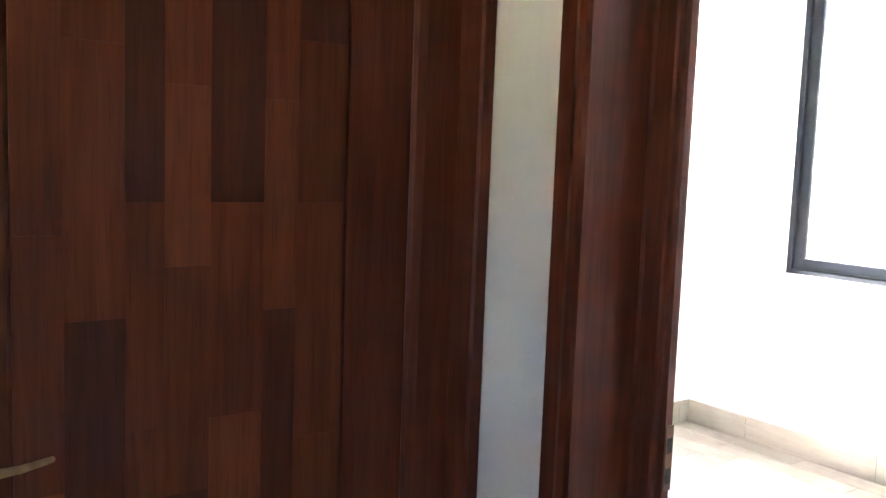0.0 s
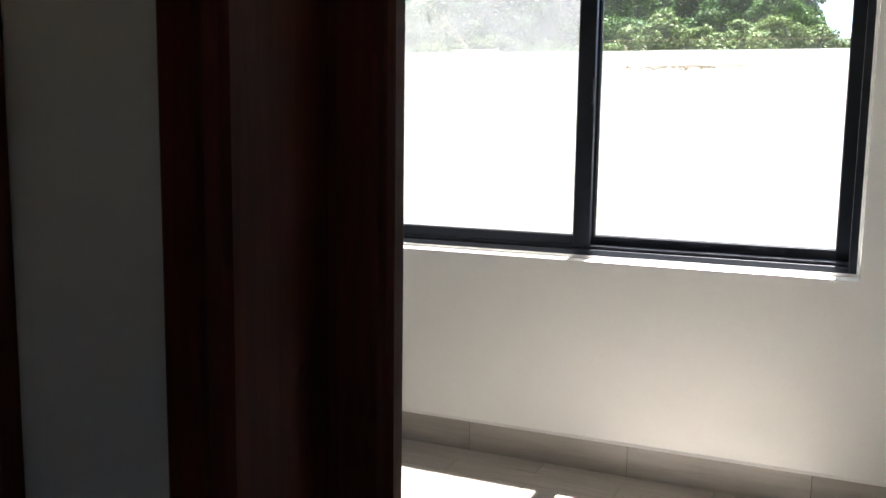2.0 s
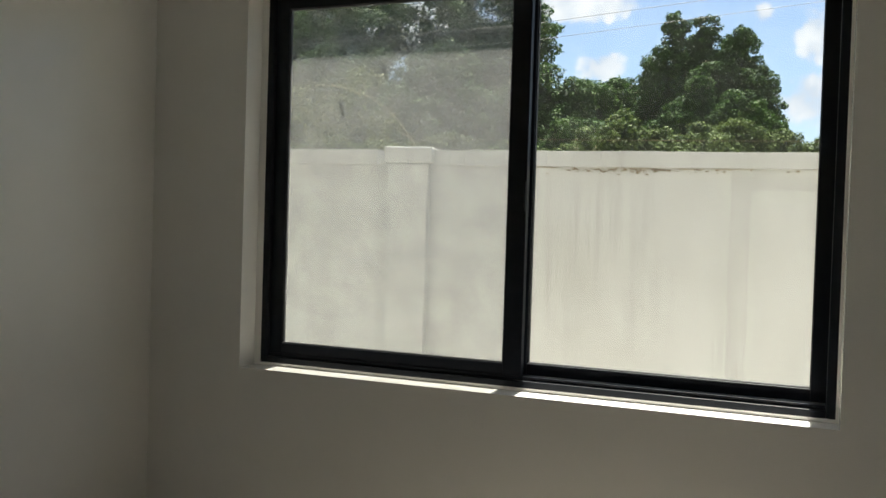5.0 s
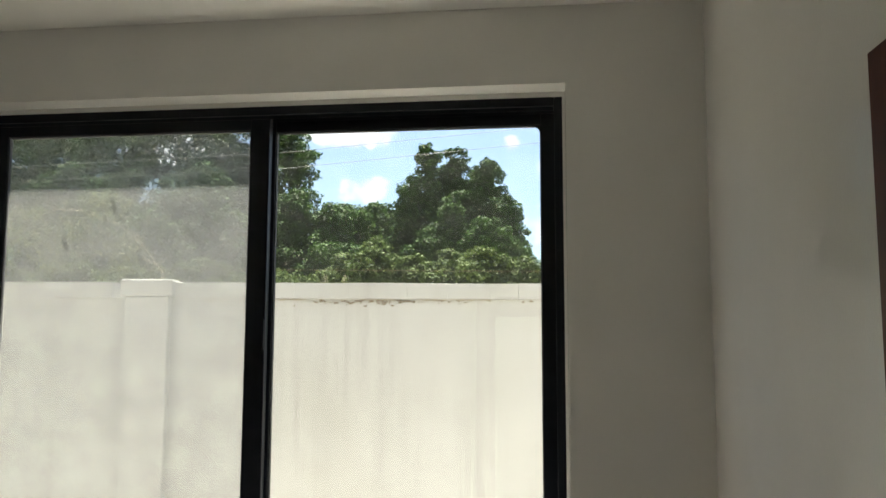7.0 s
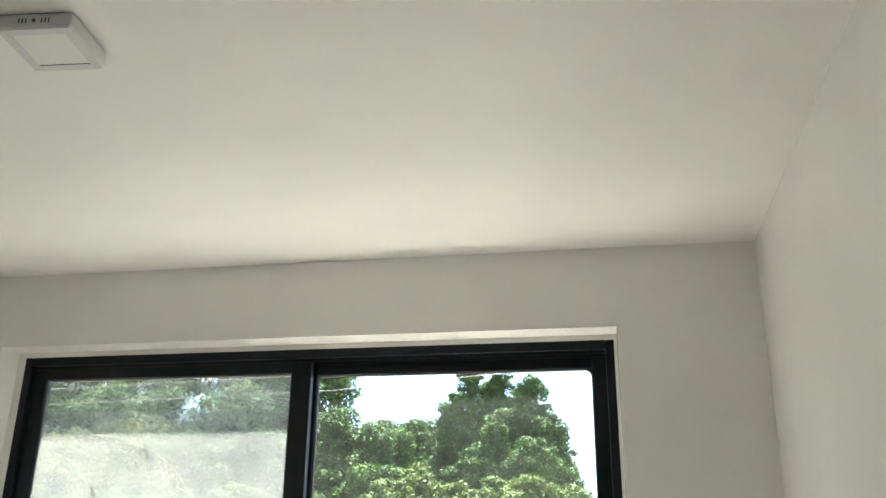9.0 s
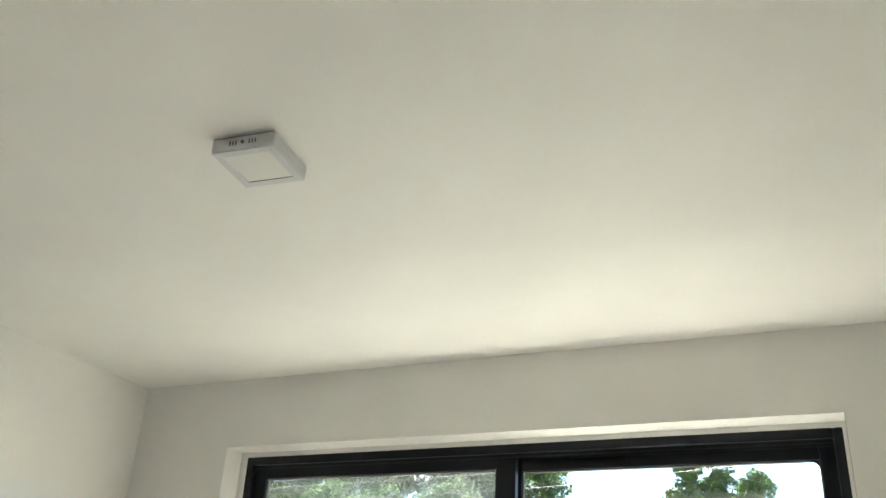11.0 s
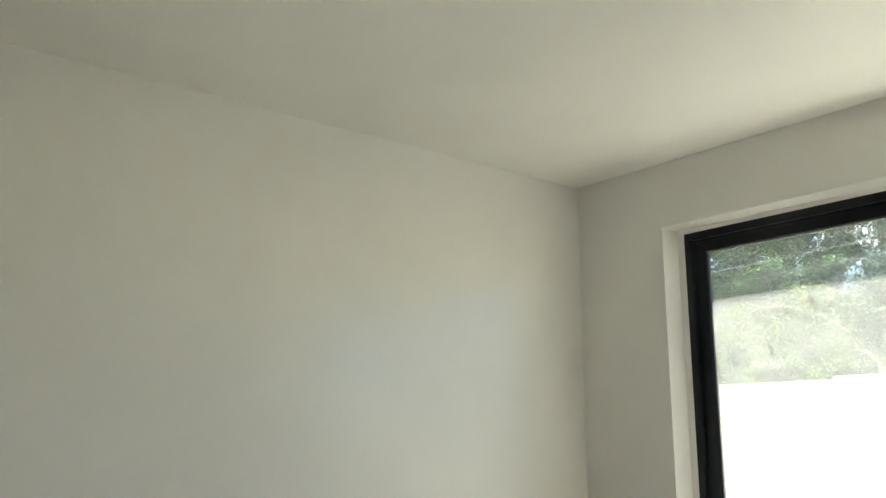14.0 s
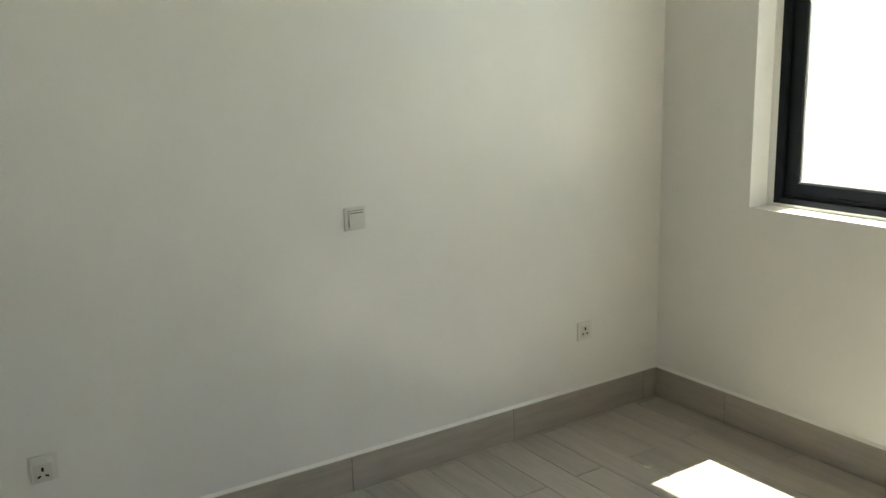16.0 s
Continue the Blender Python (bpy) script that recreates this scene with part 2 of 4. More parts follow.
def brass_material():
    mat, n, l, b = material("antique_brass", (0.42, 0.30, 0.15), 0.34, 1.0)
    v = coords(n, l, (1, 1, 1))
    t = noise_tex(n, l, v, 40, 5)
    l.new(ramp(n, l, t, [(0.3, (0.28, 0.19, 0.09)), (0.7, (0.5, 0.37, 0.2))]), b.inputs["Base Color"])
    l.new(ramp(n, l, t, [(0.3, (0.45,) * 3), (0.7, (0.28,) * 3)]), b.inputs["Roughness"])
    return mat


BRASS = brass_material()
BRONZE = material("dark_bronze", (0.10, 0.045, 0.028), 0.45, 0.5)[0]
PLASTIC_BRIGHT = material("bright_white_plastic", (0.82, 0.81, 0.78), 0.3)[0]
PLASTIC = material("white_plastic", (0.74, 0.725, 0.68), 0.35)[0]
PLASTIC_WARM = material("cream_plastic", (0.66, 0.64, 0.58), 0.3)[0]
SEAM = material("grey_seam", (0.16, 0.145, 0.12), 0.8)[0]
SLOT = material("dark_slot", (0.01, 0.01, 0.01), 0.8)[0]
LAMP_CASE = material("grey_white_lamp_case", (0.66, 0.66, 0.67), 0.4)[0]
LAMP_OPAL = material("opal_diffuser", (0.8, 0.79, 0.75), 0.45)[0]
CABLE = material("grey_cable", (0.16, 0.16, 0.17), 0.6)[0]
WIRE = material("rusty_wire", (0.13, 0.075, 0.045), 0.8)[0]
DARK_MARK = glass_material("film_smudge", 0.34, (0.05, 0.05, 0.05))


def render_material():
    """Old white wash on a boundary wall: run-off streaks, grey mould, chipped spots."""
    mat, n, l, b = material("weathered_whitewash", (0.74, 0.71, 0.63), 0.85)
    v = world_coords(n, l)
    streak = noise_tex(n, l, world_coords(n, l, (11, 11, 0.5)), 1.0, 7, 0.7, 0.15)
    blot = noise_tex(n, l, v, 1.6, 6, 0.62)
    fine = noise_tex(n, l, v, 46, 5, 0.7)
    col = ramp(n, l, blot, [(0.3, (0.338, 0.336, 0.318)), (0.55, (0.374, 0.375, 0.361)), (0.8, (0.402, 0.406, 0.396))])
    # broad grey veils under the coping and thin separate runs
    dirt = ramp(n, l, streak, [(0.46, (0, 0, 0)), (0.74, (0.78, 0.78, 0.78))])
    patchy = noise_tex(n, l, world_coords(n, l, (2.4, 2.4, 1.0)), 1.0, 4, 0.6)
    dirt = mix_col(n, l, 1.0, dirt, ramp(n, l, patchy, [(0.38, (0.25,) * 3), (0.62, (1,) * 3)]), "MULTIPLY")
    col = mix_col(n, l, dirt, col, (0.248, 0.248, 0.234))
    run = noise_tex(n, l, world_coords(n, l, (62, 62, 0.8)), 1.0, 2, 0.5, 0.2)
    where = noise_tex(n, l, world_coords(n, l, (3.4, 3.4, 1.7)), 1.0, 4, 0.6)
    run = mix_col(n, l, 1.0, ramp(n, l, run, [(0.60, (0,) * 3), (0.70, (0.34,) * 3)]), ramp(n, l, where, [(0.5, (0,) * 3), (0.62, (1,) * 3)]), "MULTIPLY")
    col = mix_col(n, l, run, col, (0.20, 0.19, 0.165))
    chip = ramp(n, l, fine, [(0.2, (0.6,) * 3), (0.26, (0,) * 3)])
    col = mix_col(n, l, chip, col, (0.22, 0.20, 0.16))
    l.new(col, b.inputs["Base Color"])
    bump(n, l, b, noise_tex(n, l, v, 9, 5, 0.5), 0.06, 0.004)
    return mat


WHITEWASH = render_material()
MOULD = paint_material("black_mould", (0.16, 0.13, 0.09), 0.9)
CONCRETE = paint_material("pale_concrete", (0.62, 0.60, 0.55), 0.9)


def ground_material():
    mat, n, l, b = material("dry_earth_and_grass", (0.25, 0.22, 0.15), 0.95)
    v = world_coords(n, l)
    a = noise_tex(n, l, v, 0.4, 8, 0.65)
    l.new(ramp(n, l, a, [(0.3, (0.30, 0.26, 0.18)), (0.55, (0.22, 0.21, 0.12)), (0.75, (0.10, 0.14, 0.05))]), b.inputs["Base Color"])
    bump(n, l, b, noise_tex(n, l, v, 8, 8, 0.7), 0.5, 0.05)
    return mat


GROUND = ground_material()


def leaf_material(name, dark, mid, light):
    mat, n, l, b = material(name, mid, 0.6)
    geo = n.new("ShaderNodeNewGeometry")
    col = ramp(n, l, geo.outputs["Random Per Island"], [(0, dark), (0.45, mid), (1, light)])
    patch = noise_tex(n, l, world_coords(n, l), 0.9, 3)
    col = mix_col(n, l, ramp(n, l, patch, [(0.45, (0,) * 3), (0.7, (0.4,) * 3)]), col, light)
    l.new(col, b.inputs["Base Color"])
    b.inputs["Specular IOR Level"].default_value = 0.06
    trans = n.new("ShaderNodeBsdfTranslucent")
    l.new(col, trans.inputs["Color"])
    ms = n.new("ShaderNodeMixShader")
    ms.inputs[0].default_value = 0.2
    l.new(b.outputs[0], ms.inputs[1])
    l.new(trans.outputs[0], ms.inputs[2])
    l.new(ms.outputs[0], n["Material Output"].inputs["Surface"])
    return mat


LEAF = leaf_material("tree_leaves", (0.007, 0.020, 0.005), (0.020, 0.051, 0.012), (0.062, 0.115, 0.024))
LEAF_BUSH = leaf_material("bush_leaves", (0.020, 0.038, 0.010), (0.048, 0.078, 0.020), (0.098, 0.132, 0.036))
LEAF_PALE = leaf_material("pale_creeper_leaves", (0.065, 0.085, 0.033), (0.105, 0.125, 0.053), (0.165, 0.175, 0.085))
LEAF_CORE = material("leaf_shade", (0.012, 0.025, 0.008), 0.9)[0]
BARK = paint_material("grey_brown_bark", (0.16, 0.13, 0.10), 0.9)
DRY = paint_material("dry_straw", (0.38, 0.335, 0.215), 0.9)


# ---- mesh helpers ----
def box(bm, x0, y0, z0, x1, y1, z1, bevel=0.0):
    vs = [bm.verts.new((x, y, z)) for z in (z0, z1) for y in (y0, y1) for x in (x0, x1)]
    faces = [bm.faces.new([vs[i] for i in q]) for q in ((0, 2, 3, 1), (4, 5, 7, 6), (0, 1, 5, 4), (2, 6, 7, 3), (0, 4, 6, 2), (1, 3, 7, 5))]
    if bevel > 0:
        edges = list({e for f in faces for e in f.edges})
        bmesh.ops.bevel(bm, geom=edges, offset=bevel, segments=2, affect="EDGES", profile=0.5)
    return bm


def boxed(x0, y0, z0, x1, y1, z1, bevel=0.0):
    return box(bmesh.new(), x0, y0, z0, x1, y1, z1, bevel)


def part(name, bm, mat, parent=None, label="", smooth=False):
    me = bpy.data.meshes.new(name)
    bm.normal_update()
    bm.to_mesh(me)
    bm.free()
    me.materials.append(mat)
    if smooth:
        me.polygons.foreach_set("use_smooth", [True] * len(me.polygons))
    ob = new(name, me)
    if parent is not None:
        ob.parent = parent
    if label:
        ob["label"] = label
    return ob


def thing(name, m, label, category, group=""):
    ob = new(name)
    ob.empty_display_size = 0.1
    ob.matrix_world = m
    return tagged(ob, label, category, group)


def structure(name, bm, mat, label, category):
    return tagged(part(name, bm, mat), label, category, kind="structure")


def prism(points, axis, a, b):
    """A closed outline drawn across an axis ('x', 'y' or 'z'), pulled from a to b along it."""
    bm = bmesh.new()

    def put(p, q, h):
        return {"x": (h, p, q), "y": (p, h, q), "z": (p, q, h)}[axis]

    lo = [bm.verts.new(put(p, q, a)) for p, q in points]
    hi = [bm.verts.new(put(p, q, b)) for p, q in points]
    bm.faces.new(lo)
    bm.faces.new(list(reversed(hi)))
    for i in range(len(points)):
        j = (i + 1) % len(points)
        bm.faces.new((lo[j], lo[i], hi[i], hi[j]))
    bmesh.ops.recalc_face_normals(bm, faces=bm.faces)
    return bm


def wall(axis, u0, u1, v0, v1, z0, z1, hole=None):
    """A wall along axis from u0 to u1, v0 to v1 thick, with one opening (u, u, z, z) through it."""
    bm = bmesh.new()
    us = sorted({u0, u1} | ({hole[0], hole[1]} if hole else set()))
    zs = sorted({z0, z1} | ({hole[2], hole[3]} if hole else set()))
    solid = {(i, j) for i in range(len(us) - 1) for j in range(len(zs) - 1)
             if not (hole and us[i] >= hole[0] and us[i + 1] <= hole[1] and zs[j] >= hole[2] and zs[j + 1] <= hole[3])}
    made = {}

    def vert(i, j, k):
        if (i, j, k) not in made:
            v = (v0, v1)[k]
            made[i, j, k] = bm.verts.new((us[i], v, zs[j]) if axis == "x" else (v, us[i], zs[j]))
        return made[i, j, k]

    for i, j in solid:
        for k in (0, 1):
            bm.faces.new([vert(i, j, k), vert(i + 1, j, k), vert(i + 1, j + 1, k), vert(i, j + 1, k)])
        for (di, dj), (p, q) in (((-1, 0), ((i, j), (i, j + 1))), ((1, 0), ((i + 1, j), (i + 1, j + 1))), ((0, -1), ((i, j), (i + 1, j))), ((0, 1), ((i, j + 1), (i + 1, j + 1)))):
            if (i + di, j + dj) not in solid:
                bm.faces.new([vert(*p, 0), vert(*q, 0), vert(*q, 1), vert(*p, 1)])
    bmesh.ops.recalc_face_normals(bm, faces=bm.faces)
    return bm


def tube(points, radius, sides=8, taper=1.0):
    bm = bmesh.new()
    rings = []
    for i, p in enumerate(points):
        p = Vector(p)
        d = (Vector(points[min(i + 1, len(points) - 1)]) - Vector(points[max(i - 1, 0)])).normalized()
        side = d.orthogonal().normalized()
        up = d.cross(side)
        r = radius * (1 + (taper - 1) * i / max(1, len(points) - 1))
        rings.append([bm.verts.new(p + (side * math.cos(a) + up * math.sin(a)) * r) for a in (2 * math.pi * k / sides for k in range(sides))])
    for lo, hi in zip(rings, rings[1:]):
        for k in range(sides):
            bm.faces.new((lo[k], lo[(k + 1) % sides], hi[(k + 1) % sides], hi[k]))
    bm.faces.new(list(reversed(rings[0])))
    bm.faces.new(rings[-1])
    return bm


# ---- the rooms ----
W, D, H = 3.44, 3.13, 3.01          # room width, depth and height
ROOM_DOOR = (2.275, 3.378)          # rough opening in the wall between hall and room
LEFT_DOOR = (-4.46, -3.352)
north = structure("wall_north", wall("x", -0.2, 3.64, 0.0, 0.112, 0, 3.2, (0.501, 2.937, 0.997, 2.71)), PLASTER, "white painted plaster wall with a wide window opening", "wall")
part("outer_leaf", wall("x", -0.2, 3.64, 0.1121, 0.27, -0.12, 3.2, (0.538, 2.923, 1.012, 2.688)), PLASTER, north)
structure("wall_west", wall("y", -3.13, 0.0, -0.2, 0.0, 0, 3.2), PLASTER, "white painted plaster wall with sockets and a switch", "wall")
structure("wall_east", wall("y", -3.13, 0.0, W, 3.64, 0, 3.2), PLASTER, "plain white painted plaster wall beside the door", "wall")
structure("wall_south", wall("x", -0.2, 4.8, -3.335, -3.13, 0, 3.2, (*ROOM_DOOR, 0.0, 2.08)), PLASTER, "white painted wall with the bedroom doorway", "wall")
structure("wall_hall_west", wall("y", -6.2, -3.335, 1.86, 2.06, 0, 3.2, (*LEFT_DOOR, 0.0, 2.08)), PLASTER, "white painted hall wall with a closed door", "wall")
structure("wall_hall_east", wall("y", -6.2, -3.335, 4.6, 4.8, 0, 3.2), PLASTER, "plain white painted hall wall", "wall")
# unseen wall, added to stop daylight leaking round the closed leaf
structure("wall_closet", wall("y", -6.2, -3.335, 1.2, 1.4, 0, 3.2), PLASTER, "unseen wall added behind the closed hall door to keep daylight out", "wall")
# never in view; the opening is added and sized to light the hall
structure("wall_hall_south", wall("x", 1.2, 4.8, -6.4, -6.2, 0, 3.2, (3.14, 3.48, 1.3, 1.85)), PLASTER, "white painted wall closing the hall, with a small unseen opening added for daylight", "wall")
structure("ceiling", boxed(-0.2, -6.4, H, 4.8, 0.0, H + 0.25), CEILING, "white painted flat plaster ceiling", "ceiling")
floor = structure("floor", boxed(-0.2, -6.4, -0.12, 4.8, 0.27, -0.003), GROUT, "floor of greige wood-look plank tiles in half bond", "floor")


# ---- window ----
def ring_frame(x0, z0, x1, z1, y0, y1, t, bevel=0.003):
    """Four mitred bars round a rectangle, t wide, as a list of (name, mesh)."""
    rows = []
    o = [(x0, z0), (x1, z0), (x1, z1), (x0, z1)]
    i = [(x0 + t, z0 + t), (x1 - t, z0 + t), (x1 - t, z1 - t), (x0 + t, z1 - t)]
    for k, nm in enumerate(("bottom_rail", "side_stile", "top_rail", "side_stile")):
        j = (k + 1) % 4
        bm = prism([o[k], o[j], i[j], i[k]], "y", y0, y1)
        bmesh.ops.bevel(bm, geom=list(bm.edges), offset=bevel, segments=1, affect="EDGES")
        rows.append((nm, bm))
    return rows


def sliding_window():
    win = tagged(thing("window_1", pose(0, 0, 0), "wide anthracite aluminium sliding window with two sashes", "window"), kind="structure")
    x0, x1, z0, z1 = 0.533, 2.928, 1.008, 2.693
    fr = part("window_frame", boxed(x0, 0.112, z0, x0 + 0.034, 0.235, z1, 0.003), ALU, win)
    part("side_stile", boxed(x1 - 0.034, 0.112, z0, x1, 0.235, z1, 0.003), ALU, fr)
    part("top_rail", boxed(x0 + 0.034, 0.112, z1 - 0.036, x1 - 0.034, 0.235, z1, 0.003), ALU, fr)
    part("bottom_rail", boxed(x0 + 0.034, 0.112, z0, x1 - 0.034, 0.235, z0 + 0.03, 0.003), ALU, fr)
    for y in (0.128, 0.176, 0.222):
        part("track", boxed(x0 + 0.036, y, z0 + 0.03, x1 - 0.036, y + 0.004, z0 + 0.046, 0.001), ALU_EDGE if y == 0.176 else ALU, fr)
        part("track", boxed(x0 + 0.036, y, z1 - 0.05, x1 - 0.036, y + 0.004, z1 - 0.036, 0.001), ALU, fr)
    # inner sash, with the film on its glass
    for nm, (a, b, y0, y1, ga, gb) in (("sash", (0.566, 1.762, 0.134, 0.172, 0.629, 1.682)), ("sash", (1.706, 2.895, 0.182, 0.22, 1.771, 2.842))):
        s = part(nm, boxed(a, y0, 1.044, ga, y1, 2.655, 0.003), ALU, win)
        part("side_stile", boxed(gb, y0, 1.044, b, y1, 2.655, 0.003), ALU, s)
        part("bottom_rail", boxed(ga, y0, 1.044, gb, y1, 1.1, 0.003), ALU, s)
        part("top_rail", boxed(ga, y0, 2.602, gb, y1, 2.655, 0.003), ALU, s)
        ym = (y0 + y1) / 2
        for n2, bm in ring_frame(ga - 0.002, 1.098, gb + 0.002, 2.604, ym - 0.012, ym + 0.012, 0.006, 0.001):
            part("gasket", bm, RUBBER, s)
        pane = part("pane", boxed(ga - 0.004, ym - 0.003, 1.096, gb + 0.004, ym + 0.003, 2.606), GLASS_DUSTY if a < 1 else GLASS, s, "clear slightly dusty glass pane")
        if a > 1:
            arc = [(gb - 0.030 + 0.026 * math.sin(q * math.pi / 12), 2.570 + 0.026 * math.cos(q * math.pi / 12)) for q in range(7)]
            part("corner_gasket", prism(arc + [(gb, 2.570), (gb, 2.600), (gb - 0.030, 2.600)], "y", ym - 0.011, ym - 0.004), RUBBER, s)
        if a < 1:
            for x, z, w, h in ((0.895, 2.152, 0.016, 0.034), (1.098, 2.312, 0.018, 0.036), (1.062, 2.263, 0.010, 0.018)):
                part("film_smudge", prism([(x - w, z + h), (x - w * 0.2, z + h * 0.7), (x + w * 0.7, z - h * 0.1), (x + w, z - h), (x + w * 0.1, z - h * 0.7), (x - w * 0.8, z + h * 0.2)], "y", ym + 0.0045, ym + 0.0052), DARK_MARK, s, "dark slanted mark on the film")
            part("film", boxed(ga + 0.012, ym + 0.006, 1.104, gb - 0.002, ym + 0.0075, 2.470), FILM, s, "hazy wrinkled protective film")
    # lock on the meeting stile
    part("latch", boxed(1.752, 0.126, 1.72, 1.760, 0.136, 1.84, 0.003), ALU, win)
    return win


sliding_window()


# ---- doors ----
def lever_handle(parent, side, z):
    """Brass plate with a lever. side: local x of the spindle's face (the plate lies on y = 0 and looks to -y); the lever points to +x."""
    plate = part("handle_plate", prism([(-0.026, z - 0.125), (0.026, z - 0.125), (0.026, z + 0.09), (0.0, z + 0.108), (-0.026, z + 0.09)], "y", -0.009, 0.0), BRASS, parent, "antique brass handle plate")
    bmesh_edges = bmesh.new()
    bmesh_edges.from_mesh(plate.data)
    bmesh.ops.bevel(bmesh_edges, geom=list(bmesh_edges.edges), offset=0.0035, segments=2, affect="EDGES")
    bmesh_edges.to_mesh(plate.data)
    bmesh_edges.free()
    part("spindle", tube([(0, -0.008, z), (0, -0.05, z)], 0.011, 12), BRASS, plate, smooth=True)
    lever = prism([(-0.014, -0.044), (0.02, -0.06), (0.075, -0.064), (0.128, -0.052), (0.128, -0.046), (0.075, -0.053), (0.02, -0.046), (-0.014, -0.036)], "z", z - 0.007, z + 0.008)
    for v in lever.verts:
        v.co.z = z + (v.co.z - z) * (1 - 2.2 * max(v.co.x, 0)) + 0.10 * max(v.co.x, 0)
    bmesh.ops.bevel(lever, geom=list(lever.edges), offset=0.0025, segments=2, affect="EDGES")
    part("lever", lever, BRASS, plate, "antique brass curved lever")
    for dz in (0.082, -0.112):
        part("screw", tube([(0, -0.009, z + dz), (0, -0.0105, z + dz)], 0.004, 10), SLOT, plate)
    part("keyhole", prism([(-0.003, z - 0.085), (0.003, z - 0.085), (0.003, z - 0.066), (0.006, z - 0.058), (0.0, z - 0.052), (-0.006, z - 0.058), (-0.003, z - 0.066)], "y", -0.0105, -0.009), SLOT, plate)
    plate.location.x = side
    return plate


def door_leaf(name, m, width, height, label, stave_cols, seed, sr=0.145, top=0.145, pattern=None, sl=0.125, gw=0.007, groove=None):
    """Framed leaf with one long panel of glued staves. Local x runs from the lock edge to the hinge edge; faces look to -y and +y; z up."""
    leaf = tagged(thing(name, m, label, "door"), kind="structure")
    t = 0.04
    bot = 0.22
    for a, b, nm in ((0, sl, "stile"), (width - sr, width, "stile")):
        part(nm, boxed(a, 0, 0.008, b, t, height, 0.001), WOOD, leaf)
    part("top_rail", boxed(sl, 0, height - top, width - sr, t, height, 0.001), WOOD, leaf)
    part("bottom_rail", boxed(sl, 0, 0.008, width - sr, t, bot, 0.003), WOOD, leaf)
    # moulding in the groove round the panel, its shade put in as dark colour
    for y0, y1 in ((0.007, 0.011), (t - 0.011, t - 0.007)):
        part("groove", boxed(sl, y0, bot, sl + gw, y1, height - top), groove or WOOD_DARK, leaf)
        part("groove", boxed(width - sr - gw, y0, bot, width - sr, y1, height - top), groove or WOOD_DARK, leaf)
        part("groove", boxed(sl + gw, y0, height - top - gw, width - sr - gw, y1, height - top), groove or WOOD_DARK, leaf)
        part("groove", boxed(sl + gw, y0, bot, width - sr - gw, y1, bot + gw), groove or WOOD_DARK, leaf)
    rng = random.Random(seed)
    x0, x1, z0, z1 = sl + gw, width - sr - gw, bot + gw, height - top - gw
    cuts = [x0 + c * (x1 - x0) for c in stave_cols]
    panel = part("panel", boxed(x0, 0.012, z0, x1, t - 0.012, z1), WOOD, leaf, "panel of glued mahogany staves")
    tones = {"m": WOOD_PANEL, "d": WOOD_DARK, "l": WOOD_LIGHT}
    for a, b, row in pattern or ():
        z = z0
        for zn, tone in row:
            part("stave", boxed(a + 0.0001, 0.002, z + 0.0001, b - 0.0001, 0.012, min(zn, z1) - 0.0001), tones[tone], panel)
            part("stave", boxed(a + 0.0001, t - 0.012, z + 0.0001, b - 0.0001, t - 0.002, min(zn, z1) - 0.0001), tones[tone], panel)
            z = zn
    for a, b in () if pattern else zip(cuts, cuts[1:]):
        z = z0 - rng.uniform(0, 0.3)
        while z < z1:
            zn = z + rng.uniform(0.2, 0.46)
            lo, hi = max(z, z0), min(zn, z1)
            if hi - lo > 0.02:
                part("stave", boxed(a + 0.0001, 0.002, lo + 0.0001, b - 0.0001, 0.012, hi - 0.0001), rng.choice((WOOD_PANEL, WOOD_PANEL, WOOD_DARK, WOOD_LIGHT)), panel)
                part("stave", boxed(a + 0.0001, t - 0.012, lo + 0.0001, b - 0.0001, t - 0.002, hi - 0.0001), WOOD_PANEL, panel)
            z = zn
    return leaf


# frame of the bedroom doorway: casing on the hall side, lining, and a rebated stop on the room side
def jamb_outline(sign, at):
    pts = [(0.021, -3.335), (0.021, -3.352), (0.027, -3.357), (0.066, -3.358), (0.08, -3.364), (0.094, -3.360), (0.098, -3.350), (0.098, -3.192), (0.104, -3.186),
           (0.144, -3.184), (0.149, -3.180), (0.149, -3.168), (0.152, -3.165), (0.160, -3.162), (0.160, -3.142), (0.138, -3.126), (0.023, -3.126), (0.023, -3.335)]
    return [(at + sign * p, q) for p, q in pts]


door_frame = tagged(thing("door_1", pose(0, 0, 0), "open doorway with dark mahogany frame and casing", "door frame"), kind="structure")
JAMB_TOP = 2.02
part("jamb", prism(jamb_outline(1, 2.258), "z", 0, JAMB_TOP + 0.10), WOOD, door_frame)
part("jamb", prism(jamb_outline(-1, 3.395), "z", 0, JAMB_TOP + 0.10), WOOD, door_frame)
part("head_jamb", prism([(-3.336, 2.14), (-3.358, 2.14), (-3.364, 2.05), (-3.350, 2.04), (-3.186, 2.04), (-3.184, 2.0), (-3.165, 2.0), (-3.126, 1.985), (-3.126, 2.14)], "x", 2.42, 3.233), WOOD, door_frame)
strike = part("strike_plate", boxed(2.4185, -3.160, 0.985, 2.4200, -3.138, 1.115, 0.0005), BRONZE, door_frame, "dark bronze strike plate")
for za, zb in ((1.06, 1.09), (1.0, 1.03)):
    part("latch_hole", boxed(2.4198, -3.155, za, 2.4206, -3.141, zb), SLOT, strike)
for z in (0.25, 1.05, 1.82):
    part("hinge", tube([(3.252, -3.116, z - 0.05), (3.252, -3.116, z + 0.05)], 0.007, 10), BRASS, door_frame, smooth=True)

